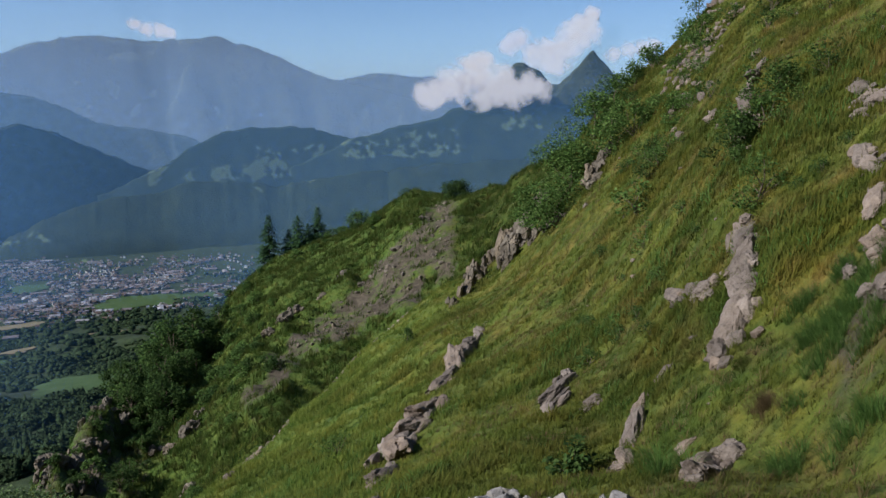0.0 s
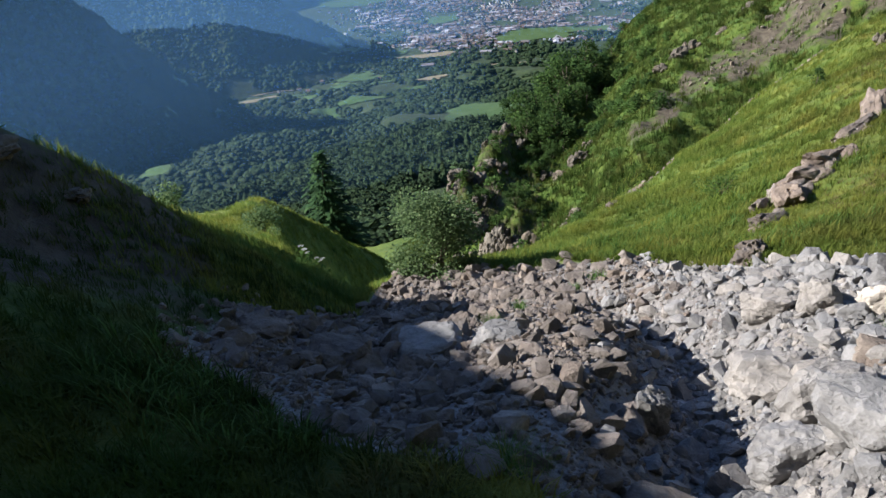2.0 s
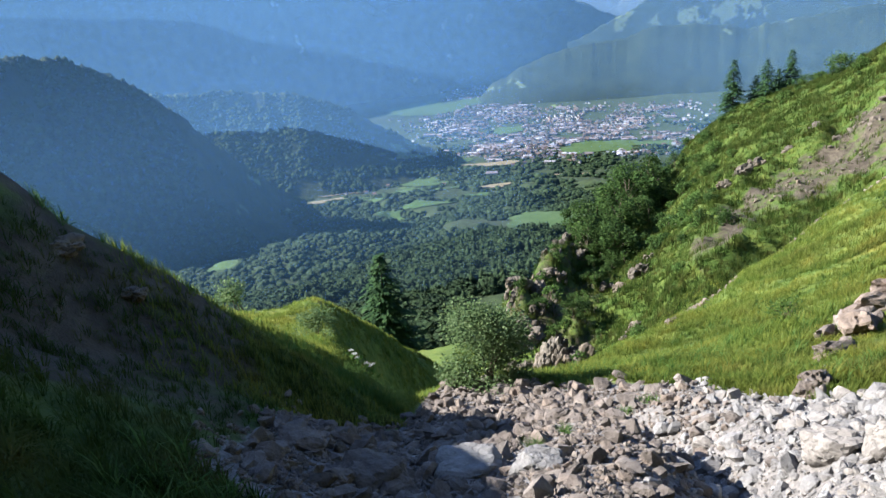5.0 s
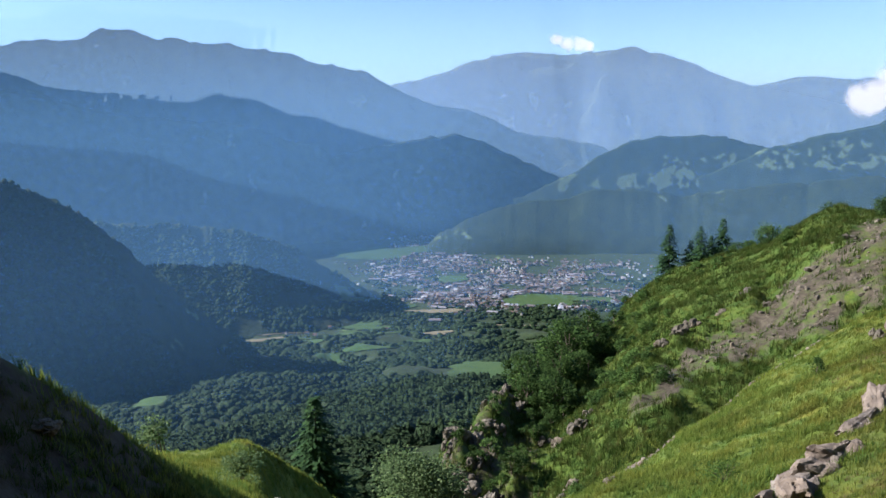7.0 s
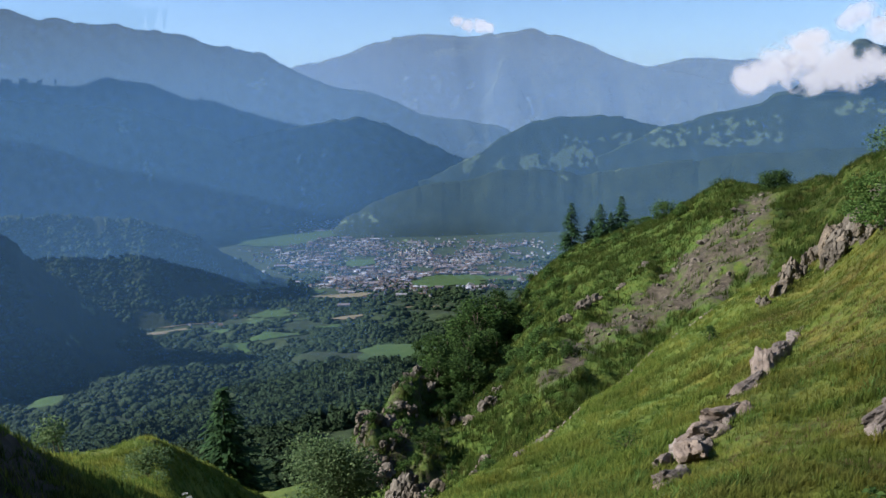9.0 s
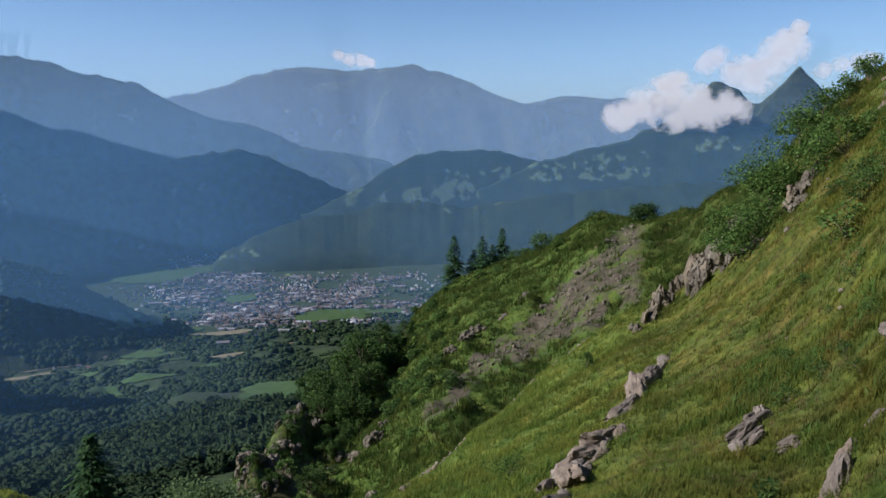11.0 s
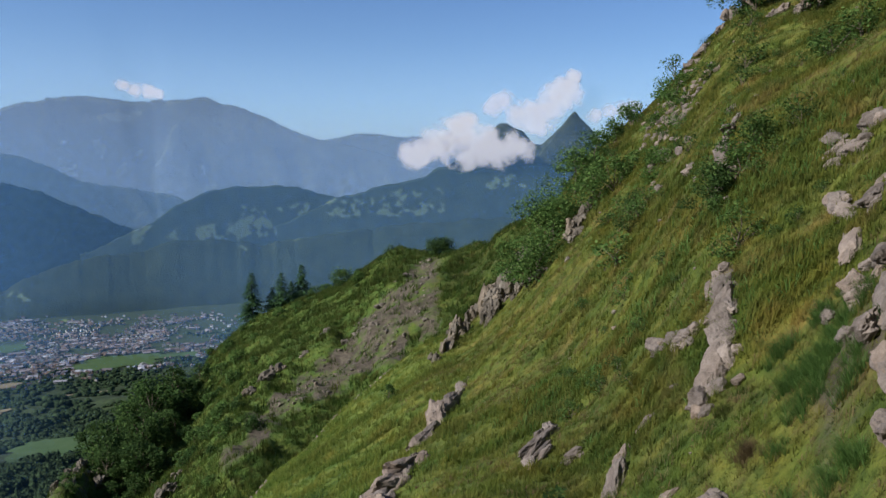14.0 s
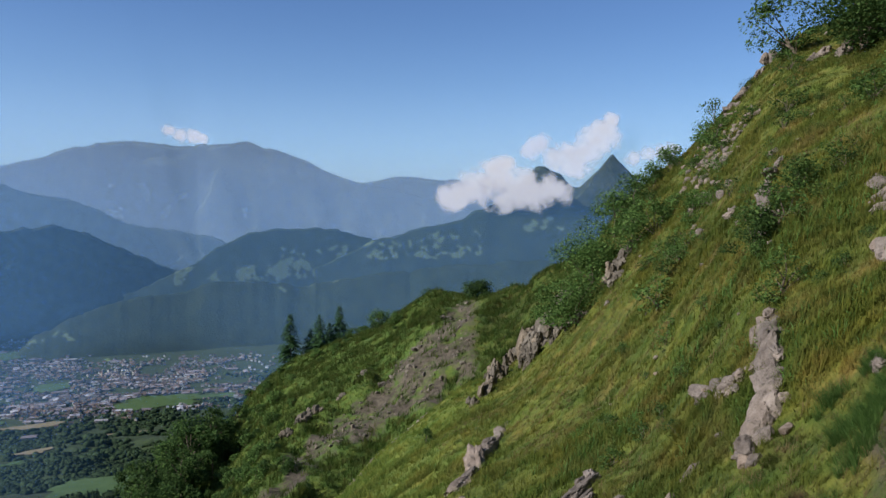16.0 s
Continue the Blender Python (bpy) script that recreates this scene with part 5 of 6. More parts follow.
# ---------------------------------------------------------------- trees of the far spur
fir = stand(conifer("spruce", "tall dark spruce on the crest of the spur", 8.6, 4.6, 91, 34), 12.75, 131, 0, 1.0, 0.3)
tagged(fir, group="spruces on the crest")
stand_copy(fir, 9.15, 132, 70, 0.88, 0.6)
stand_copy(fir, 9.9, 134, 150, 0.66, 0.4)
crest_tree = stand(conifer("spruce", "bushy dark spruce on the crest of the spur", 6.4, 5.2, 92, 30), 10.6, 131, 0, 1.0, 0.5)
stand_copy(crest_tree, 11.3, 131.5, 100, 0.75, 0.4)
stand(shrub("bush", "round bush on the crest of the spur", "bush", 3.0, 5.0, 0.3, 1500, LEAVES, 93, 12, 6), 6.3, 129, 0, 1.0, 0.4)
stand(shrub("bush", "dark bush on the brow of the spur", "bush", 2.5, 5.2, 0.26, 4000, DARK_LEAVES, 94, 14, 6), -1.3, 111.5, 0, 1.0, 0.5)
stand(shrub("bush", "small bent bush on the brow of the spur", "bush", 1.3, 2.2, 0.2, 400, DARK_LEAVES, 95, 7, 5), 2.6, 124, 0, 1.0, 0.2)
tree_a = stand(broadleaf("tree", "dense leafy tree on the rocky end of the spur", 8.0, 7.0, 0.42, 2600, DARK_LEAVES, 96), 20.0, 97, 0, 1.0, 0.6)
tree_b = stand(broadleaf("tree", "leafy tree clinging to the cliff edge", 6.6, 5.4, 0.36, 2000, DARK_LEAVES, 97), 18.6, 100, 0, 1.1, 0.5)
tree_c = stand(broadleaf("tree", "slim leafy tree on the steep spur", 7.0, 4.4, 0.36, 1700, LEAVES, 98), 22.3, 92, 0, 1.0, 0.5)
for t, az, r, turn, size in ((tree_b, 21.4, 98, 40, 0.85), (tree_c, 19.2, 104, 130, 0.75), (tree_b, 23.3, 92, 200, 0.8), (tree_c, 23.9, 84, 60, 0.8), (tree_b, 24.8, 84, 250, 0.42),
                             (tree_c, 26.0, 80, 20, 0.42), (tree_c, 27.0, 78, 120, 0.4), (tree_b, 21.0, 84, 15, 0.6), (tree_c, 17.6, 108, 190, 0.6), (tree_b, 22.6, 78, 75, 0.6),
                             (tree_b, 25.4, 74, 160, 0.5), (tree_c, 26.6, 70, 300, 0.5), (tree_c, 28.2, 78, 45, 0.5), (tree_b, 18.4, 92, 100, 0.5), (tree_c, 29.4, 84, 80, 0.5),
                             (tree_b, 29.0, 90, 10, 0.4), (tree_c, 24.2, 68, 10, 0.45), (tree_b, 16.6, 110, 33, 0.45), (tree_c, 20.2, 78, 140, 0.5), (tree_b, 27.4, 62, 220, 0.35)):
    stand_copy(t, az, r, turn, size * (0.6 if r < 85 else 1.0), 0.5)
wood_rng = np.random.default_rng(197)
for k in range(44):
    r = wood_rng.uniform(80, 112)
    az = 17.6 + (112 - r) * 0.09 + wood_rng.uniform(0, 2.8)
    stand_copy((tree_a, tree_b, tree_c)[k % 3], az, r, wood_rng.uniform(0, 360), wood_rng.uniform(0.35, 0.75), 0.6)
for k in range(16):
    r = wood_rng.uniform(56, 80)
    az = 20.8 + (80 - r) * 0.05 + wood_rng.uniform(0, 2.6)
    stand_copy((tree_b, tree_c, tree_a)[k % 3], az, r, wood_rng.uniform(0, 360), wood_rng.uniform(0.16, 0.32), 0.4)
scrub_a = stand(shrub("bush", "scrubby bush on the grassy spur", "bush", 1.7, 2.4, 0.24, 700, LEAVES, 99, 8, 5), 16.4, 99, 0, 1.0, 0.3)
scrub_b = stand(shrub("bush", "dark scrubby bush on the grassy spur", "bush", 1.4, 2.0, 0.22, 600, DARK_LEAVES, 100, 7, 5), 15.2, 92, 0, 1.0, 0.3)
scrub_rng = np.random.default_rng(101)
for k in range(112):
    if k >= 64:
        r = scrub_rng.uniform(46, 100)
        az = 19.5 + (108 - r) * 0.06 + scrub_rng.uniform(0, 6.5)
    elif k < 44:
        az, r = scrub_rng.uniform(13.5, 22), scrub_rng.uniform(72, 122)
    else:
        az, r = scrub_rng.uniform(4, 16), scrub_rng.uniform(112, 130)
    stand_copy((scrub_a, scrub_b)[k % 2], az, r, scrub_rng.uniform(0, 360), scrub_rng.uniform(0.3, 0.75) if k >= 64 else scrub_rng.uniform(0.35, 1.05), 0.2)
for k in range(34):
    az = scrub_rng.uniform(12.5, 20)
    stand_copy((scrub_a, scrub_b)[k % 2], az, scrub_rng.uniform(64, 126), scrub_rng.uniform(0, 360), scrub_rng.uniform(0.35, 0.9), 0.2)
for az, r, size in ((-3.2, 62, 0.9), (-2.4, 58, 0.7), (-1.6, 60, 0.6), (-4.4, 60, 0.9), (0.4, 47, 0.5), (19.0, 52, 0.6), (21.0, 50, 0.5), (16.0, 60, 0.5), (-6.2, 64, 0.8), (27, 52, 0.5), (30.2, 62, 0.5)):
    stand_copy((scrub_a, scrub_b)[int(r) % 2], az, r, r * 7, size, 0.2)


# ---------------------------------------------------------------- grass
def blades(seed, count, bend, width):
    rng = np.random.default_rng(seed)
    v, f = [], []
    for k in range(count):
        a, q = rng.uniform(0, 6.28), rng.uniform(0, 0.16)
        d, s = np.array([math.cos(a), math.sin(a), 0]), np.array([-math.sin(a), math.cos(a), 0]) * width
        h, out = rng.uniform(0.6, 1.0), rng.uniform(0.3, 1.0) * bend
        o = d * q
        n = len(v)
        v += [o - s, o + s, o + d * out * 0.35 + [0, 0, 0.6 * h] + s * 0.8, o + d * out * 0.35 + [0, 0, 0.6 * h] - s * 0.8, o + d * out + [0, 0, 0.86 * h]]
        f += [(n, n + 1, n + 2), (n, n + 2, n + 3), (n + 3, n + 2, n + 4)]
    return np.array(v), np.array(f)


def far_tuft(seed, count):
    rng = np.random.default_rng(seed)
    v, f = [], []
    for k in range(count):
        a, q = rng.uniform(0, 6.28), rng.uniform(0.05, 0.5)
        d, s = np.array([math.cos(a), math.sin(a), 0]), np.array([-math.sin(a), math.cos(a), 0]) * 0.055
        n = len(v)
        v += [d * q - s, d * q + s, d * (q + rng.uniform(0.05, 0.5)) + [0, 0, rng.uniform(0.45, 1.0)]]
        f += [(n, n + 1, n + 2)]
    return np.array(v), np.array(f)


def seen_from_path(az, r, slack=2.0):
    """Keeps what is not hidden behind a brow, so that no blades are wasted there."""
    i = np.clip(np.round(np.interp(az, BEARINGS, np.arange(len(BEARINGS)))).astype(int), 0, len(BEARINGS) - 1)
    j = np.clip((np.log(r / 0.35) / math.log(4950 / 0.35) * 519).astype(int), 0, 519)
    return SLOPES[i, j] > BROWS[i, j] - slack


SLOPES = np.degrees(np.arctan2(HEIGHTS, RANGES[None]))
BROWS = np.maximum.accumulate(np.where(RANGES[None] > 2.5, SLOPES, -90), axis=1)


def bare_amount(az, r):
    el = np.degrees(np.arctan2(land(*place_of(az, r).T), r))
    slide = slide_amount(az, r, el)
    return np.clip(slide * 0.85 + window(az, 21, 30, 2) * window(r, 40, 92, 6) * 0.5 + window(az, 50, 80, 3) * window(r, 5.5, 13.5, 1.5) * 0.62, 0, 1)


def grass_cover(label, mat, shapes, count, lo, hi, power, size, az_lo, az_hi, seed, thin=None):
    rng = np.random.default_rng(seed)
    az = rng.uniform(az_lo, az_hi, count)
    r = (lo ** power + (hi ** power - lo ** power) * rng.random(count)) ** (1 / power)
    xy = place_of(az, r)
    patchy = fbm(xy[:, 0] / 2.2, xy[:, 1] / 2.2, 3, 200)
    keep = (scree_amount(az, r) < 0.35) & (rng.random(count) > bare_amount(az, r)) & seen_from_path(az, r)
    if thin is not None:
        keep &= thin(az, r, patchy)
    az, r, xy, patchy = az[keep], r[keep], xy[keep], patchy[keep]
    pos = np.column_stack([xy, land(xy[:, 0], xy[:, 1]) - 0.02])
    s = size * rng.uniform(0.55, 1.3, len(r)) * (1 + 0.35 * patchy) * (1 + 0.012 * np.minimum(r, 60))
    soup = Soup()
    which = rng.integers(0, len(shapes), len(r))
    for k, (v, f) in enumerate(shapes):
        pick = which == k
        m = turns(rng, int(pick.sum()), s[pick], True)
        fall = np.stack([land(xy[pick, 0] + 0.3, xy[pick, 1]) - land(xy[pick, 0] - 0.3, xy[pick, 1]), land(xy[pick, 0], xy[pick, 1] + 0.3) - land(xy[pick, 0], xy[pick, 1] - 0.3)], 1) / 0.6
        m[:, 2] += np.clip(fall[:, :1], -1.5, 1.5) * m[:, 0] + np.clip(fall[:, 1:], -1.5, 1.5) * m[:, 1]   # the turf follows the slope
        soup.spread(v, f, m, pos[pick])
    me = soup.mesh("grass", mat)
    return tagged(new("grass", me), label, "grass", kind="stuff")


near_tufts = [blades(s, 9, 0.9, 0.022) for s in (1, 2, 3)]
mid_tufts = [far_tuft(s, 8) for s in (4, 5, 6)]
far_tufts = [far_tuft(s, 8) for s in (7, 8, 9)]
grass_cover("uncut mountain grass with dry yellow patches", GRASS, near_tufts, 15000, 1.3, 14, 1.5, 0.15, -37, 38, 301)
# a darker grass colour here paints in the bank's deep shade
grass_cover("grass on the shaded bank, its shade put into the colour", COARSE_SHADED, near_tufts, 7500, 1.3, 11, 1.5, 0.16, 34, 78, 308)
grass_cover("uncut mountain grass on the steep slope", GRASS, mid_tufts, 105000, 8, 55, 1.35, 0.165, -37, 58, 302)
tall_tufts = [blades(s, 7, 0.8, 0.03) for s in (11, 12, 13)]
grass_cover("taller grass tufts standing in the turf", GRASS, tall_tufts, 24000, 5, 34, 1.3, 0.18, -37, 30, 306, lambda az, r, p: p > -0.05)
grass_cover("dark green herbs standing in the turf", LUSH, tall_tufts, 9000, 6, 40, 1.3, 0.15, -37, 20, 307, lambda az, r, p: np.abs(p) < 0.12)
grass_cover("coarse darker grass on the far spur", COARSE_SHADED, far_tufts, 44000, 45, 135, 1.6, 0.36, -14, 34, 303)
grass_cover("lush bright green grass tussocks", LUSH, near_tufts, 7000, 3, 20, 1.4, 0.19, -36, 62, 304, lambda az, r, p: p > 0.40)
grass_cover("straw-coloured dead grass tufts", STRAW, near_tufts, 9000, 4, 30, 1.4, 0.15, -36, 2, 305, lambda az, r, p: p < -0.40)


def tussock(label, az, r, size, mat, seed, count=9):
    rng = np.random.default_rng(seed)
    soup = Soup()
    d = rng.normal(0, 0.35 * size, (count, 2))
    p = spot(az, r)
    pos = np.column_stack([d, land(p[0] + d[:, 0], p[1] + d[:, 1]) - p[2] - 0.02])
    m = turns(rng, count, size * rng.uniform(0.7, 1.2, count), True)
    m[:, 0, 2] -= 0.3 * size
    v, f = blades(seed, 46, 0.95, 0.007)
    soup.spread(v, f, m, pos)
    ob = new("grass_tussock", soup.mesh("grass_tussock", mat))
    ob.location = p
    return tagged(ob, label, "grass")


tussock("bright green tussock of long grass", -26.6, 9.2, 0.28, LUSH, 401, 24)
tussock("bright green tussock of long grass", -27.8, 8.6, 0.26, LUSH, 402, 22)
lush_rng = np.random.default_rng(420)
for k in range(16):
    tussock("bright green tussock of long grass", lush_rng.uniform(-31, -24.5), lush_rng.uniform(7.0, 10.2), lush_rng.uniform(0.15, 0.26), LUSH, 421 + k, 16)
for k in range(10):
    tussock("grass tuft between the rocks of the slope", lush_rng.uniform(-24, -12), lush_rng.uniform(9.6, 13), lush_rng.uniform(0.16, 0.26), GRASS, 441 + k, 9)
tussock("dense green grass tussock at the scree edge", -16.9, 7.9, 0.42, LUSH, 403, 9)
tussock("dead straw-coloured grass hanging over the bank", -23.9, 8.5, 0.22, STRAW, 404, 18)
tussock("green grass tuft growing in the scree", -4.9, 5.4, 0.17, LUSH, 405, 8)
tussock("green grass tuft growing in the scree", -8.4, 5.4, 0.16, LUSH, 406, 6)
tussock("green grass tuft growing in the scree", 20.2, 9.2, 0.15, LUSH, 407, 6)
tussock("green grass tuft growing in the scree", 18.0, 9.4, 0.16, LUSH, 408, 6)
tussock("green grass tuft growing in the scree", 27.5, 6.6, 0.14, LUSH, 409, 7)
tussock("green grass tuft growing in the scree", 25.0, 6.9, 0.14, LUSH, 410, 7)
for k in range(9):
    tussock("long green grass on the rim of the gully", 38.8 + 0.6 * k, 11.4 + 0.65 * k + lush_rng.uniform(-0.4, 0.4), lush_rng.uniform(0.24, 0.36), GRASS, 461 + k, 12)
tussock("long green grass on the rim of the gully", 40.5, 11.6, 0.4, LUSH, 411, 14)
tussock("long green grass on the rim of the gully", 42.5, 11.9, 0.4, LUSH, 412, 14)
tussock("dark grass tuft at the foot of the shaded scree", 28.0, 2.6, 0.18, LUSH, 413, 9)


# ---------------------------------------------------------------- woods
def crown_shapes(seed):
    rng = np.random.default_rng(seed)
    near, far, firs = [], [], []
    v, f = BALLS[1]
    for k in range(4):
        soup = Soup()
        soup.add(v * [0.36, 0.36, 0.42] * (1 + 0.3 * fbm3(v, 0.6, 2, seed + k))[:, None] + [0, 0, 0.45], f)
        d = rng.normal(size=(64, 3))
        d /= np.linalg.norm(d, axis=1)[:, None]
        d[:, 2] = np.abs(d[:, 2]) * 1.1 - 0.3
        lumps = 0.40 * (1 + 0.35 * fbm3(d, 0.7, 2, seed + 20 + k))[:, None]
        soup.spread(LEAF_V, LEAF_F, turns(rng, 64, 0.2), d * lumps * [1.05, 1.05, 1.1] + [0, 0, 0.5])
        near.append((np.concatenate(soup.v), np.concatenate(soup.f)))
        soup = Soup()
        for size, spot_x, spot_z in ((0.5, 0, 0.42), (0.36, 0.3, 0.55)):
            soup.add(v * size * rng.uniform(0.85, 1.15, (12, 1)) * [1, 1, 0.95] + [spot_x * rng.choice([-1, 1]), spot_x * rng.uniform(-1, 1), spot_z], f)
        far.append((np.concatenate(soup.v), np.concatenate(soup.f)))
        a = np.arange(7) * 2 * np.pi / 7
        soup = Soup()
        for low, high, wide in ((0.1, 0.62, 0.30), (0.38, 0.86, 0.23), (0.64, 1.08, 0.15)):
            ring = np.stack([np.cos(a) * wide, np.sin(a) * wide, 0 * a], 1) * rng.uniform(0.6, 1.25, (7, 1)) + [0, 0, low]
            ring[:, 2] += rng.uniform(-0.06, 0.06, 7)
            soup.add(np.vstack([ring, [[0, 0, high]]]), [(i, (i + 1) % 7, 7) for i in range(7)])
        firs.append((np.concatenate(soup.v), np.concatenate(soup.f)))
    return near, far, firs


CROWNS, FAR_CROWNS, FIRS = crown_shapes(500)
TOWN = [  # quarters: bearing, distance, spread across in degrees, spread in depth, buildings
    (28.6, 2760, 1.6, 110, 240), (26.2, 2760, 2.2, 130, 240), (31.6, 3150, 1.7, 180, 320), (23.0, 2860, 2.6, 110, 240), (19.0, 2840, 2.4, 120, 300), (21.0, 2740, 3.4, 110, 150),
    (17.0, 2680, 2.0, 120, 110), (26.5, 2480, 2.4, 90, 80), (35.5, 2600, 2.0, 90, 25), (39.0, 2120, 2.4, 90, 14), (30.4, 3760, 1.3, 200, 300), (28.4, 3420, 1.0, 160, 120), (27.0, 3060, 2.4, 130, 160), (22.0, 3050, 3.0, 80, 180), (24.6, 2540, 1.0, 70, 70), (19.0, 2450, 2.2, 40, 70), (34.0, 3300, 1.2, 120, 70), (24.5, 2980, 2.4, 60, 110), (30.5, 3460, 2.0, 70, 60), (29.5, 2580, 1.8, 80, 90), (24.0, 3230, 3.0, 90, 190), (19.0, 3200, 2.4, 90, 180), (28.0, 3330, 1.2, 90, 110)]
MEADOWS = [  # bearing, distance, half width across, half depth, kind
    (26.2, 1260, 75, 220, "green"), (27.2, 960, 22, 50, "green"), (22.0, 2580, 130, 120, "green"), (18.8, 2620, 90, 60, "green"), (25.3, 2030, 105, 26, "straw"), (35.6, 2240, 50, 70, "green"),
    (32.6, 2080, 60, 30, "green"), (30.0, 2380, 90, 36, "straw"), (51.0, 1180, 22, 70, "green"), (41.5, 2150, 60, 22, "straw"), (43, 2000, 60, 50, "straw"),
    (36.5, 2550, 130, 40, "green"), (33.4, 2480, 70, 60, "green"), (34.5, 2350, 50, 60, "straw"), (28.5, 2980, 60, 60, "green"), (34.0, 3650, 150, 150, "green"), (30.5, 3700, 120, 90, "green"),
    (38.8, 2420, 90, 30, "straw"), (46.5, 1820, 60, 22, "straw"), (37.2, 1900, 40, 40, "green"), (39.0, 1850, 30, 50, "green"), (35.2, 1700, 50, 30, "green"), (40.2, 1980, 40, 30, "green"),
    (33.5, 1880, 36, 40, "green"), (38.2, 1650, 30, 36, "green"), (31.5, 1750, 30, 30, "green"), (29.8, 1850, 40, 25, "straw"), (36.4, 2080, 36, 50, "green"), (34.2, 2150, 60, 24, "green")]


def in_meadow(x, y):
    out = np.zeros(len(x), bool)
    for az, r, w, d, _ in MEADOWS:
        a = radians(az)
        u, v = x * math.cos(a) + y * math.sin(a), -x * math.sin(a) + y * math.cos(a) - r
        out |= (np.abs(u) / (w + 6)) ** 3 + (np.abs(v) / (d + 6)) ** 3 < 1
    return out


def field_material(name, a, b, c):
    m, nt, bsdf = material(name, 1.0)
    nt.links.new(ramp(nt, noise_of(nt, 0.03, 5, 0.6), [(0.3, a), (0.5, b), (0.7, c)]), bsdf.inputs["Base Color"])
    return m


MEADOW = {"green": field_material("meadow_green", (0.0286, 0.0597, 0.0182), (0.0406, 0.078, 0.0243), (0.0526, 0.087, 0.0335)),
          "straw": field_material("mown_straw", (0.093, 0.0795, 0.0432), (0.14, 0.118, 0.0702), (0.167, 0.149, 0.0975))}


def meadow(az, r, w, d, kind, seed):
    """A field lying on the valley floor, with an uneven edge."""
    a = radians(az)
    n, rings = 40, 7
    t = np.arange(n) * 2 * np.pi / n
    edge = 1 + 0.4 * fbm(np.cos(t) * 1.6 + seed * 3.3, np.sin(t) * 1.6, 3, 600 + seed)
    cu, cv = np.sign(np.cos(t)) * np.abs(np.cos(t)) ** 0.7 * edge * w, np.sign(np.sin(t)) * np.abs(np.sin(t)) ** 0.7 * edge * d
    s = np.linspace(1, 0.02, rings)[:, None]
    u, v = (cu * s).ravel(), (cv * s).ravel() + r
    x, y = u * math.cos(a) - v * math.sin(a), u * math.sin(a) + v * math.cos(a)
    me = mesh_from("meadow", np.stack([x, y, land(x, y) + 1.5 + 0.0006 * r], 1), [(i * n + k, i * n + (k + 1) % n, (i + 1) * n + (k + 1) % n, (i + 1) * n + k) for i in range(rings - 1) for k in range(n)],
                   MEADOW[kind])
    return tagged(new("meadow", me), "bright green mown meadow among woods" if kind == "green" else "straw-coloured cut field among woods", "field", kind="structure")


for k, row in enumerate(MEADOWS):
    meadow(*row, k)


def woods(label, count, lo, hi, power, az_lo, az_hi, height, shapes, seed, gap, fir_share=0.08):
    rng = np.random.default_rng(seed)
    az = rng.uniform(az_lo, az_hi, count)
    r = (lo ** power + (hi ** power - lo ** power) * rng.random(count)) ** (1 / power)
    xy = place_of(az, r)
    x, y = xy.T
    open_ground = fbm(x / 160, y / 160, 4, 700)
    built = sum(n * np.exp(-0.5 * (((az - a) / (0.8 * w)) ** 2 + ((r - q) / (0.8 * d)) ** 2)) for a, q, w, d, n in TOWN) / 150
    keep = (open_ground < gap) & ((az > 33) | (r > 330)) & seen_from_path(az, r, 1.2) & ~in_meadow(x, y) & (rng.random(count) > built)
    az, r, x, y = az[keep], r[keep], x[keep], y[keep]
    pos = np.column_stack([x, y, land(x, y) - 0.30 * height])
    fir = rng.random(len(r)) < fir_share + 0.35 * window(az, 25.5, 33, 1.5) * window(r, 300, 1000, 80)
    s = height * (0.75 + 0.5 * rng.random(len(r)) ** 1.5) * (1 + 0.3 * fbm(x / 40, y / 40, 2, 720))
    soup = Soup()
    for group, flag in ((shapes, False), (FIRS, True)):
        for k, (v, f) in enumerate(group):
            pick = (fir == flag) & (np.arange(len(r)) % len(group) == k)
            soup.spread(v, f, turns(rng, int(pick.sum()), s[pick] * (1.05 if flag else 1.15), True, 1.0 if flag else 0.85), pos[pick])
    return tagged(new("woodland", soup.mesh("woodland", WOODS, True)), label, "forest", kind="stuff")


woods("dense mixed woodland below the gully", 9000, 190, 720, 1.5, 12, 66, 8.2, CROWNS, 801, 0.8)
woods("dense mixed woodland on the lower slopes", 21000, 650, 1750, 1.6, 12, 66, 10, FAR_CROWNS, 802, 0.6)
woods("hedges and copses between the fields", 11000, 1650, 3000, 1.4, 12, 62, 14, FAR_CROWNS, 803, 0.02, 0.05)


def hill_woods(index, label, count, height, seed):
    rng = np.random.default_rng(seed)
    X, Y, Z, open_land = RIDGES[index]
    i, j = rng.integers(0, X.shape[0] - 1, count), rng.integers(4, 45, count)
    keep = (open_land[i, j] < 0.1) & (fbm(X[i, j] / 120, Y[i, j] / 120, 3, seed) < 0.55)
    i, j = i[keep], j[keep]
    t, u = rng.random(len(i))[:, None], rng.random(len(i))[:, None]
    P = np.stack([X, Y, Z], -1)
    pos = (P[i, j] * (1 - t) + P[i + 1, j] * t) * (1 - u) + (P[i, j + 1] * (1 - t) + P[i + 1, j + 1] * t) * u - [0, 0, 3]
    soup, s = Soup(), height * rng.uniform(0.6, 1.25, len(i))
    for k, (v, f) in enumerate(FAR_CROWNS):
        v, f = v[:12] * 1.15, f[:20]
        pick = np.arange(len(i)) % 4 == k
        soup.spread(v, f, turns(rng, int(pick.sum()), s[pick], True), pos[pick])
    return tagged(new("woodland", soup.mesh("woodland", WOODS, True)), label, "forest", kind="stuff")


hill_woods(0, "dark woodland covering the near hill", 9000, 8, 811)
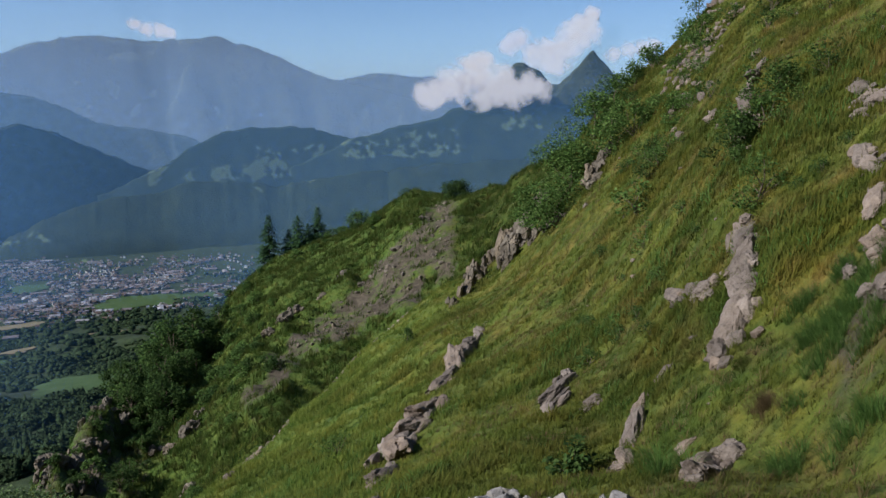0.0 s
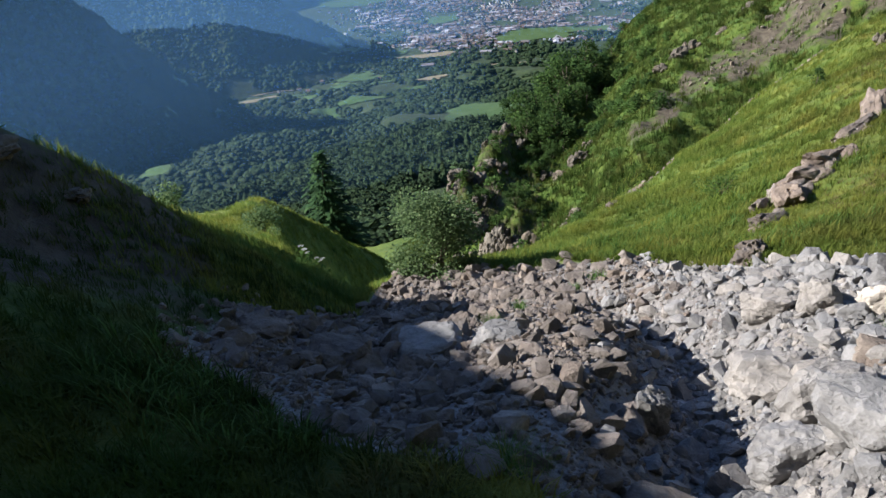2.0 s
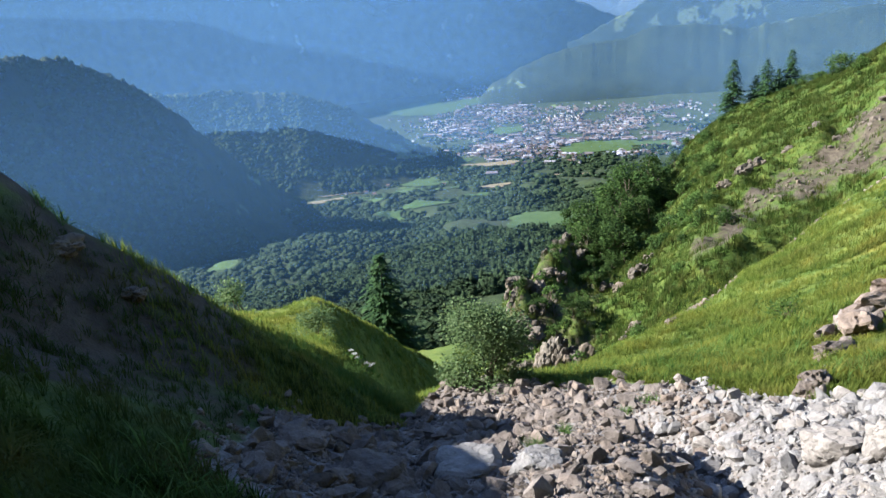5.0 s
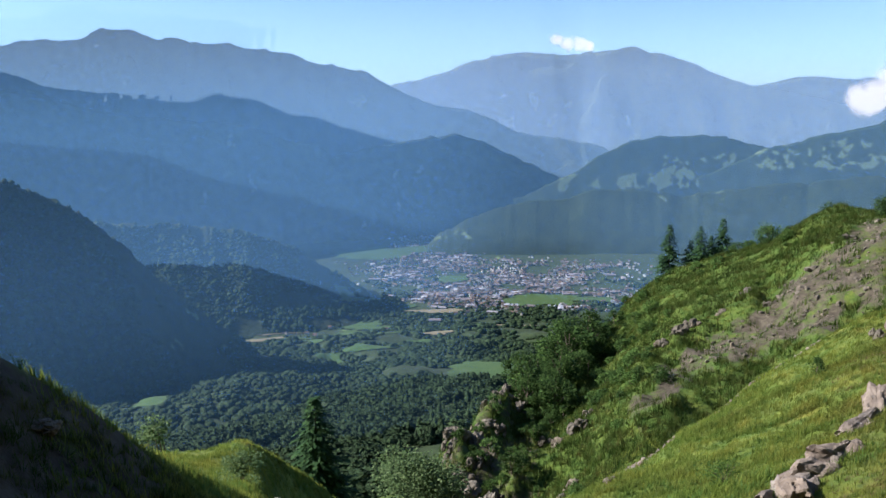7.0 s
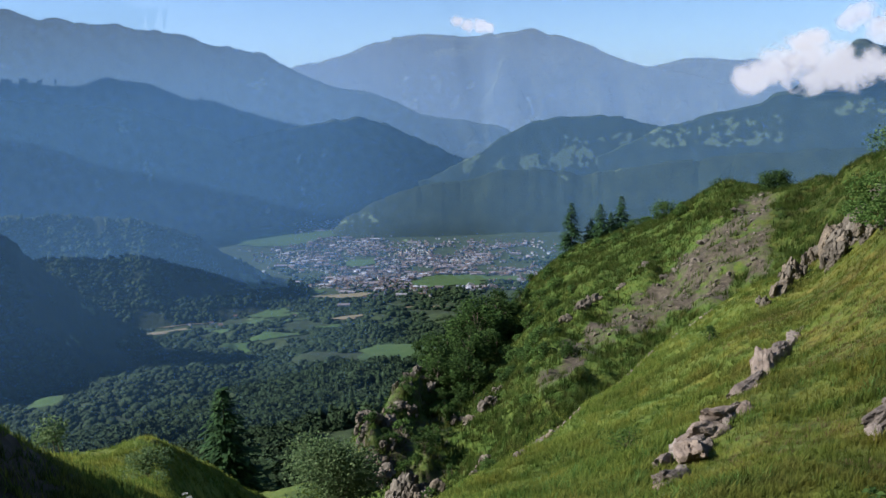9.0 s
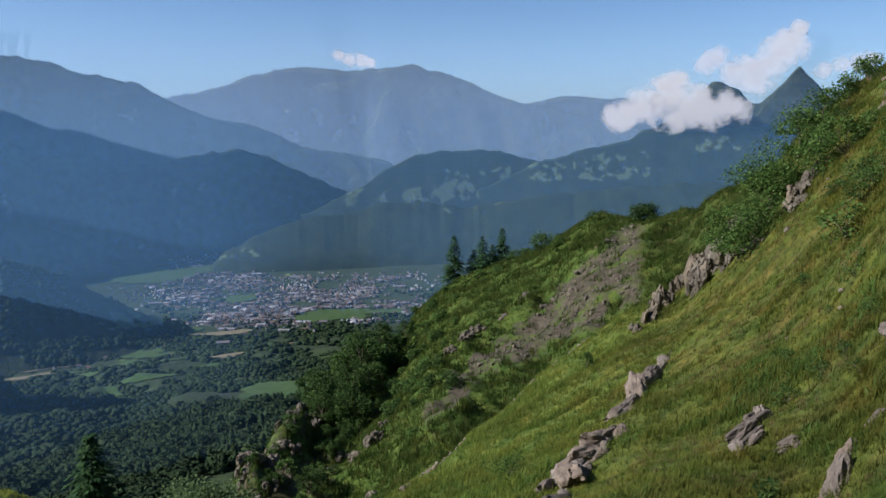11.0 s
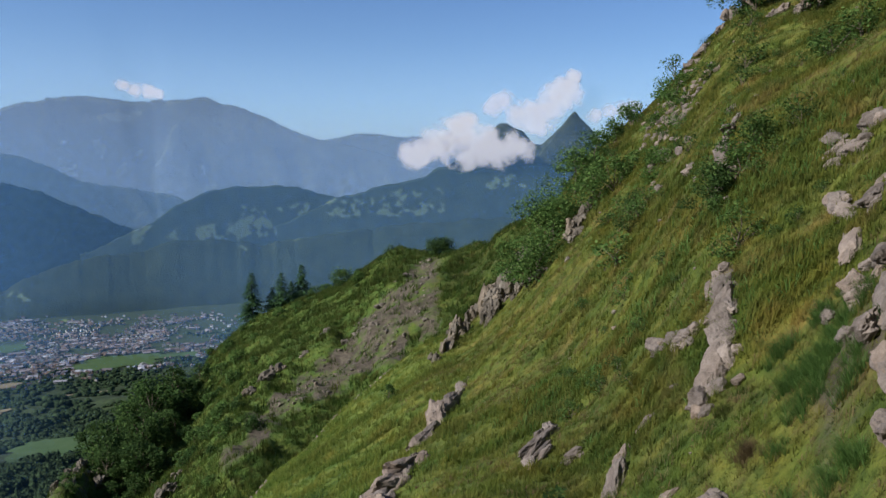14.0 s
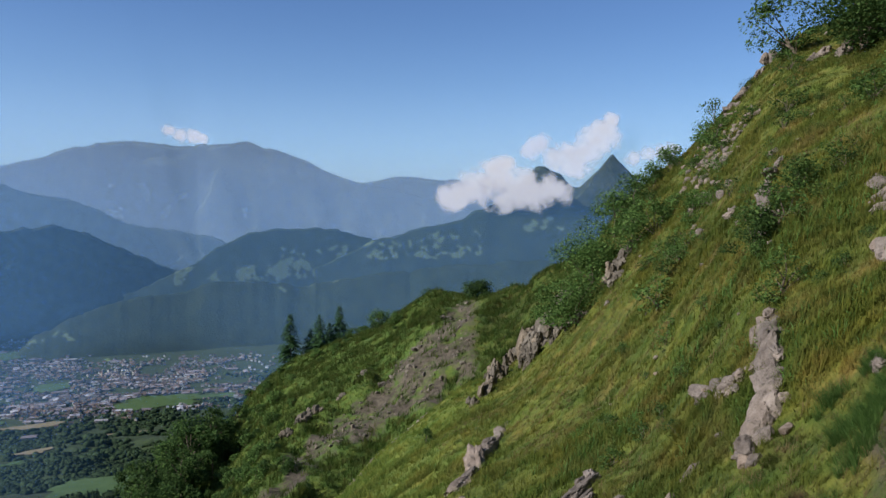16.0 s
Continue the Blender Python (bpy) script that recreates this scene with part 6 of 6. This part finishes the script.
hill_woods(1, "blue-green woodland covering the long hill", 6500, 12, 812)


# ---------------------------------------------------------------- the town in the valley
def plaster(name, walls):
    m, nt, b = material(name, 0.9)
    geo = nt.nodes.new("ShaderNodeNewGeometry")
    nt.links.new(ramp(nt, geo.outputs["Random Per Island"], walls), b.inputs["Base Color"])
    return m


WALLS = plaster("house_walls", [(0.0, (0.224, 0.211, 0.191)), (0.6, (0.323, 0.316, 0.298)), (1.0, (0.465, 0.481, 0.482))])
ROOFS = plaster("house_roofs", [(0.0, (0.0425, 0.0433, 0.0448)), (0.4, (0.0935, 0.0663, 0.056)), (0.7, (0.128, 0.0867, 0.0672)), (0.9, (0.085, 0.0969, 0.106)), (1.0, (0.191, 0.224, 0.241))])
FLAT = plaster("hall_roofs", [(0.0, (0.117, 0.104, 0.112)), (0.6, (0.186, 0.168, 0.18)), (1.0, (0.326, 0.337, 0.371))])
HOUSE_V = np.array([[-.5, -.5, -.4], [.5, -.5, -.4], [.5, .5, -.4], [-.5, .5, -.4], [-.5, -.5, .5], [.5, -.5, .5], [.5, .5, .5], [-.5, .5, .5], [-.5, 0, .95], [.5, 0, .95]])
HOUSE_F = np.array([[0, 1, 5], [0, 5, 4], [1, 2, 6], [1, 6, 5], [2, 3, 7], [2, 7, 6], [3, 0, 4], [3, 4, 7], [4, 7, 8], [5, 9, 6]])
ROOF_V = np.array([[-.56, -.6, .45], [.56, -.6, .45], [.56, 0, 1.0], [-.56, 0, 1.0], [-.56, .6, .45], [.56, .6, .45], [-.56, -.6, .40], [.56, -.6, .40], [.56, .6, .40], [-.56, .6, .40]])
ROOF_F = np.array([[0, 1, 2], [0, 2, 3], [3, 2, 5], [3, 5, 4], [6, 1, 0], [6, 7, 1], [4, 5, 8], [4, 8, 9]])


def town():
    rng = np.random.default_rng(900)
    centres = TOWN
    az = np.concatenate([rng.normal(a, w, n) for a, _, w, _, n in centres])
    r = np.concatenate([rng.normal(q, d, n) for _, q, _, d, n in centres])
    xy = place_of(az, r)
    ok = ~in_meadow(*xy.T) & (fbm(xy[:, 0] / 90, xy[:, 1] / 90, 2, 910) > -0.5)
    az, r, xy = az[ok], r[ok], xy[ok]
    pos = np.column_stack([xy, land(*xy.T) + 4.0])
    street = np.radians(np.where(r > 3080, 25, 8) + 14 * np.round(2 * fbm(xy[:, 0] / 260, xy[:, 1] / 260, 2, 920)) + 90 * rng.integers(0, 2, len(r)))
    hall = rng.random(len(r)) < 0.08
    length, depth, tall = rng.uniform(9, 16, len(r)), rng.uniform(8, 11, len(r)), rng.uniform(5.5, 9, len(r))
    length, depth, tall = np.where(hall, rng.uniform(26, 62, len(r)), length), np.where(hall, rng.uniform(16, 26, len(r)), depth), np.where(hall, 6.5, tall)
    length, depth, tall = 0.78 * length, 0.78 * depth, 0.85 * tall
    m = np.zeros((len(r), 3, 3))
    m[:, 0, 0], m[:, 0, 1], m[:, 1, 0], m[:, 1, 1], m[:, 2, 2] = np.cos(street) * length, -np.sin(street) * depth, np.sin(street) * length, np.cos(street) * depth, tall
    walls, tiles, sheets = Soup(), Soup(), Soup()
    walls.spread(HOUSE_V, HOUSE_F, m, pos)
    tiles.spread(ROOF_V, ROOF_F, m[~hall], pos[~hall])
    low = ROOF_V * [1, 1, 0.55] + [0, 0, 0.28]
    sheets.spread(low, ROOF_F, m[hall], pos[hall])
    top = tagged(new("town", walls.mesh("town", WALLS)), "small pale-walled alpine town with tiled roofs on the valley floor", "town", kind="stuff")
    part("tiled_roofing", tiles.mesh("tiled_roofing", ROOFS), top, "brown and red tiled roofs")
    part("sheet_roofing", sheets.mesh("sheet_roofing", FLAT), top, "pale sheet roofs of large halls")


town()


# ---------------------------------------------------------------- clouds
def cloud_material():
    m = bpy.data.materials.new("cloud")
    m.use_nodes = True
    nt = m.node_tree
    b = nt.nodes["Principled BSDF"]
    nt.nodes.remove(b)
    a, t, mix = node(nt, "ShaderNodeBsdfDiffuse", Color=(0.36, 0.35, 0.37, 1)), node(nt, "ShaderNodeBsdfTranslucent", Color=(0.36, 0.35, 0.37, 1)), nt.nodes.new("ShaderNodeMixShader")
    nt.links.new(a.outputs[0], mix.inputs[1])
    nt.links.new(t.outputs[0], mix.inputs[2])
    nt.links.new(mix.outputs[0], nt.nodes["Material Output"].inputs["Surface"])
    return m


CLOUD = cloud_material()


def veil_material():
    m = bpy.data.materials.new("cloud_veil")
    m.use_nodes = True
    nt = m.node_tree
    nt.nodes.remove(nt.nodes["Principled BSDF"])
    a, t, mix = node(nt, "ShaderNodeBsdfDiffuse", Color=(0.5, 0.475, 0.485, 1)), node(nt, "ShaderNodeBsdfTranslucent", Color=(0.5, 0.475, 0.485, 1)), nt.nodes.new("ShaderNodeMixShader")
    nt.links.new(a.outputs[0], mix.inputs[1])
    nt.links.new(t.outputs[0], mix.inputs[2])
    clear, out = nt.nodes.new("ShaderNodeBsdfTransparent"), nt.nodes.new("ShaderNodeMixShader")
    n = calc(nt, "ADD", calc(nt, "MULTIPLY", noise_of(nt, 0.007, 8, 0.62, warp=0.5), 1.5), calc(nt, "SUBTRACT", mask(nt, "thick"), 0.25))
    nt.links.new(ramp(nt, n, [(0.52, grey(0.0)), (0.72, grey(0.55)), (0.95, grey(0.85))]), out.inputs[0])
    nt.links.new(clear.outputs[0], out.inputs[1])
    nt.links.new(mix.outputs[0], out.inputs[2])
    nt.links.new(out.outputs[0], nt.nodes["Material Output"].inputs["Surface"])
    return m


VEIL = veil_material()


def cloud(label, r, puffs, seed, solid=True):
    """Puffs: bearing, slope of the sight line, radius in degrees. A billowing body, and a thin veil of mist before it."""
    rng = np.random.default_rng(seed)
    soup = Soup()
    for az, el, size in puffs:
        for k in range(11 if solid else 0):
            v, f = BALLS[4 if k == 0 else 3]
            q = size * (0.31 if k == 0 else rng.uniform(0.07, 0.22))
            off = np.zeros(2) if k == 0 else rng.normal(0, 0.33 * size, 2)
            a, e, d = radians(az + off[0]), radians(el + 0.7 * off[1]), r + rng.uniform(-20, 40)
            c = np.array([-math.sin(a) * d, math.cos(a) * d, math.tan(e) * d])
            w = v + rng.uniform(0, 9, 3)
            w = v * (0.75 + 0.55 * np.abs(fbm3(w, 0.7, 2, seed + k)) + 0.22 * np.abs(fbm3(w, 0.25, 3, seed + 9 + k)))[:, None]
            soup.add(c + w * radians(q) * d * np.array([1, 1, 0.8]), f)
    top = solid and tagged(new("cloud", soup.mesh("cloud", CLOUD, True)), label, "cloud", kind="structure")
    lo, hi = np.min(puffs, 0), np.max(puffs, 0)
    az, el = np.linspace(lo[0] - 1.6, hi[0] + 1.6, 90), np.linspace(lo[1] - 1.4, hi[1] + 1.4, 60)
    A, E = np.meshgrid(az, el, indexing="ij")
    thick = np.full(A.shape, -1.0)
    for a, e, size in puffs:
        thick = np.maximum(thick, 0.74 - 0.46 * np.hypot(A - a, (E - e) * 1.15) / size)
    lean = radians(25 + 0.5 * (lo[0] + hi[0]))
    R = r - 70 if solid else (r - 70) * math.cos(radians(25)) / np.cos(np.radians(A) - lean)
    if not solid:
        thick -= 0.2
    faces = grid_faces(90, 60)
    faces = faces[thick.ravel()[faces].max(1) > -0.25]
    me = mesh_from("veil", np.stack([-np.sin(np.radians(A)) * R, np.cos(np.radians(A)) * R, np.tan(np.radians(E)) * R], -1).reshape(-1, 3), faces, VEIL)
    set_mask(me, "thick", np.maximum(thick, -0.6))
    me.normals_split_custom_set_from_vertices([SUN_DIR] * len(me.vertices))
    veil = part("veil", me, top, "thin white mist at the edge of the cloud") if solid else tagged(new("cloud", me), label, "cloud", kind="structure")
    veil.cycles.shadow_terminator_geometry_offset, veil.cycles.shadow_terminator_offset = 0.0, 0.0
    return top


cloud("bright white cumulus cloud clinging to the peak", 4225, [(1.2, 0.25, 0.7), (0.3, 0.5, 0.9), (-0.7, 0.8, 1.1), (-1.8, 1.2, 1.3), (-2.8, 1.2, 1.3), (-3.8, 0.8, 1.2), (-4.9, 0.6, 1.1), (-6.0, 0.6, 0.9), (-7.0, 0.6, 0.7), (-2.3, 2.2, 0.9), (-3.1, 2.6, 0.6), (-4.6, 1.5, 0.7), (0.4, 0.0, 0.7), (-3.0, 0.1, 0.8)], 951)
cloud("white cloud plume rising behind the peak", 4940, [(-5.0, 3.6, 0.7), (-5.6, 4.0, 0.7), (-6.6, 3.2, 0.8), (-7.8, 3.4, 0.9), (-8.8, 3.6, 1.0), (-9.6, 4.3, 0.9), (-10.2, 5.0, 0.8), (-10.6, 5.6, 0.5), (-8.2, 2.6, 0.8)], 952)
cloud("thin white cloud beside the peak", 4950, [(-12.2, 3.0, 0.6), (-13.2, 3.2, 0.7), (-14.2, 3.3, 0.7), (-15.0, 3.6, 0.4)], 953, False)
cloud("small pink-white cloud over the far mountain", 4830, [(20.7, 4.85, 0.42), (20.1, 4.5, 0.5), (19.2, 4.45, 0.45), (18.6, 4.35, 0.3)], 954)
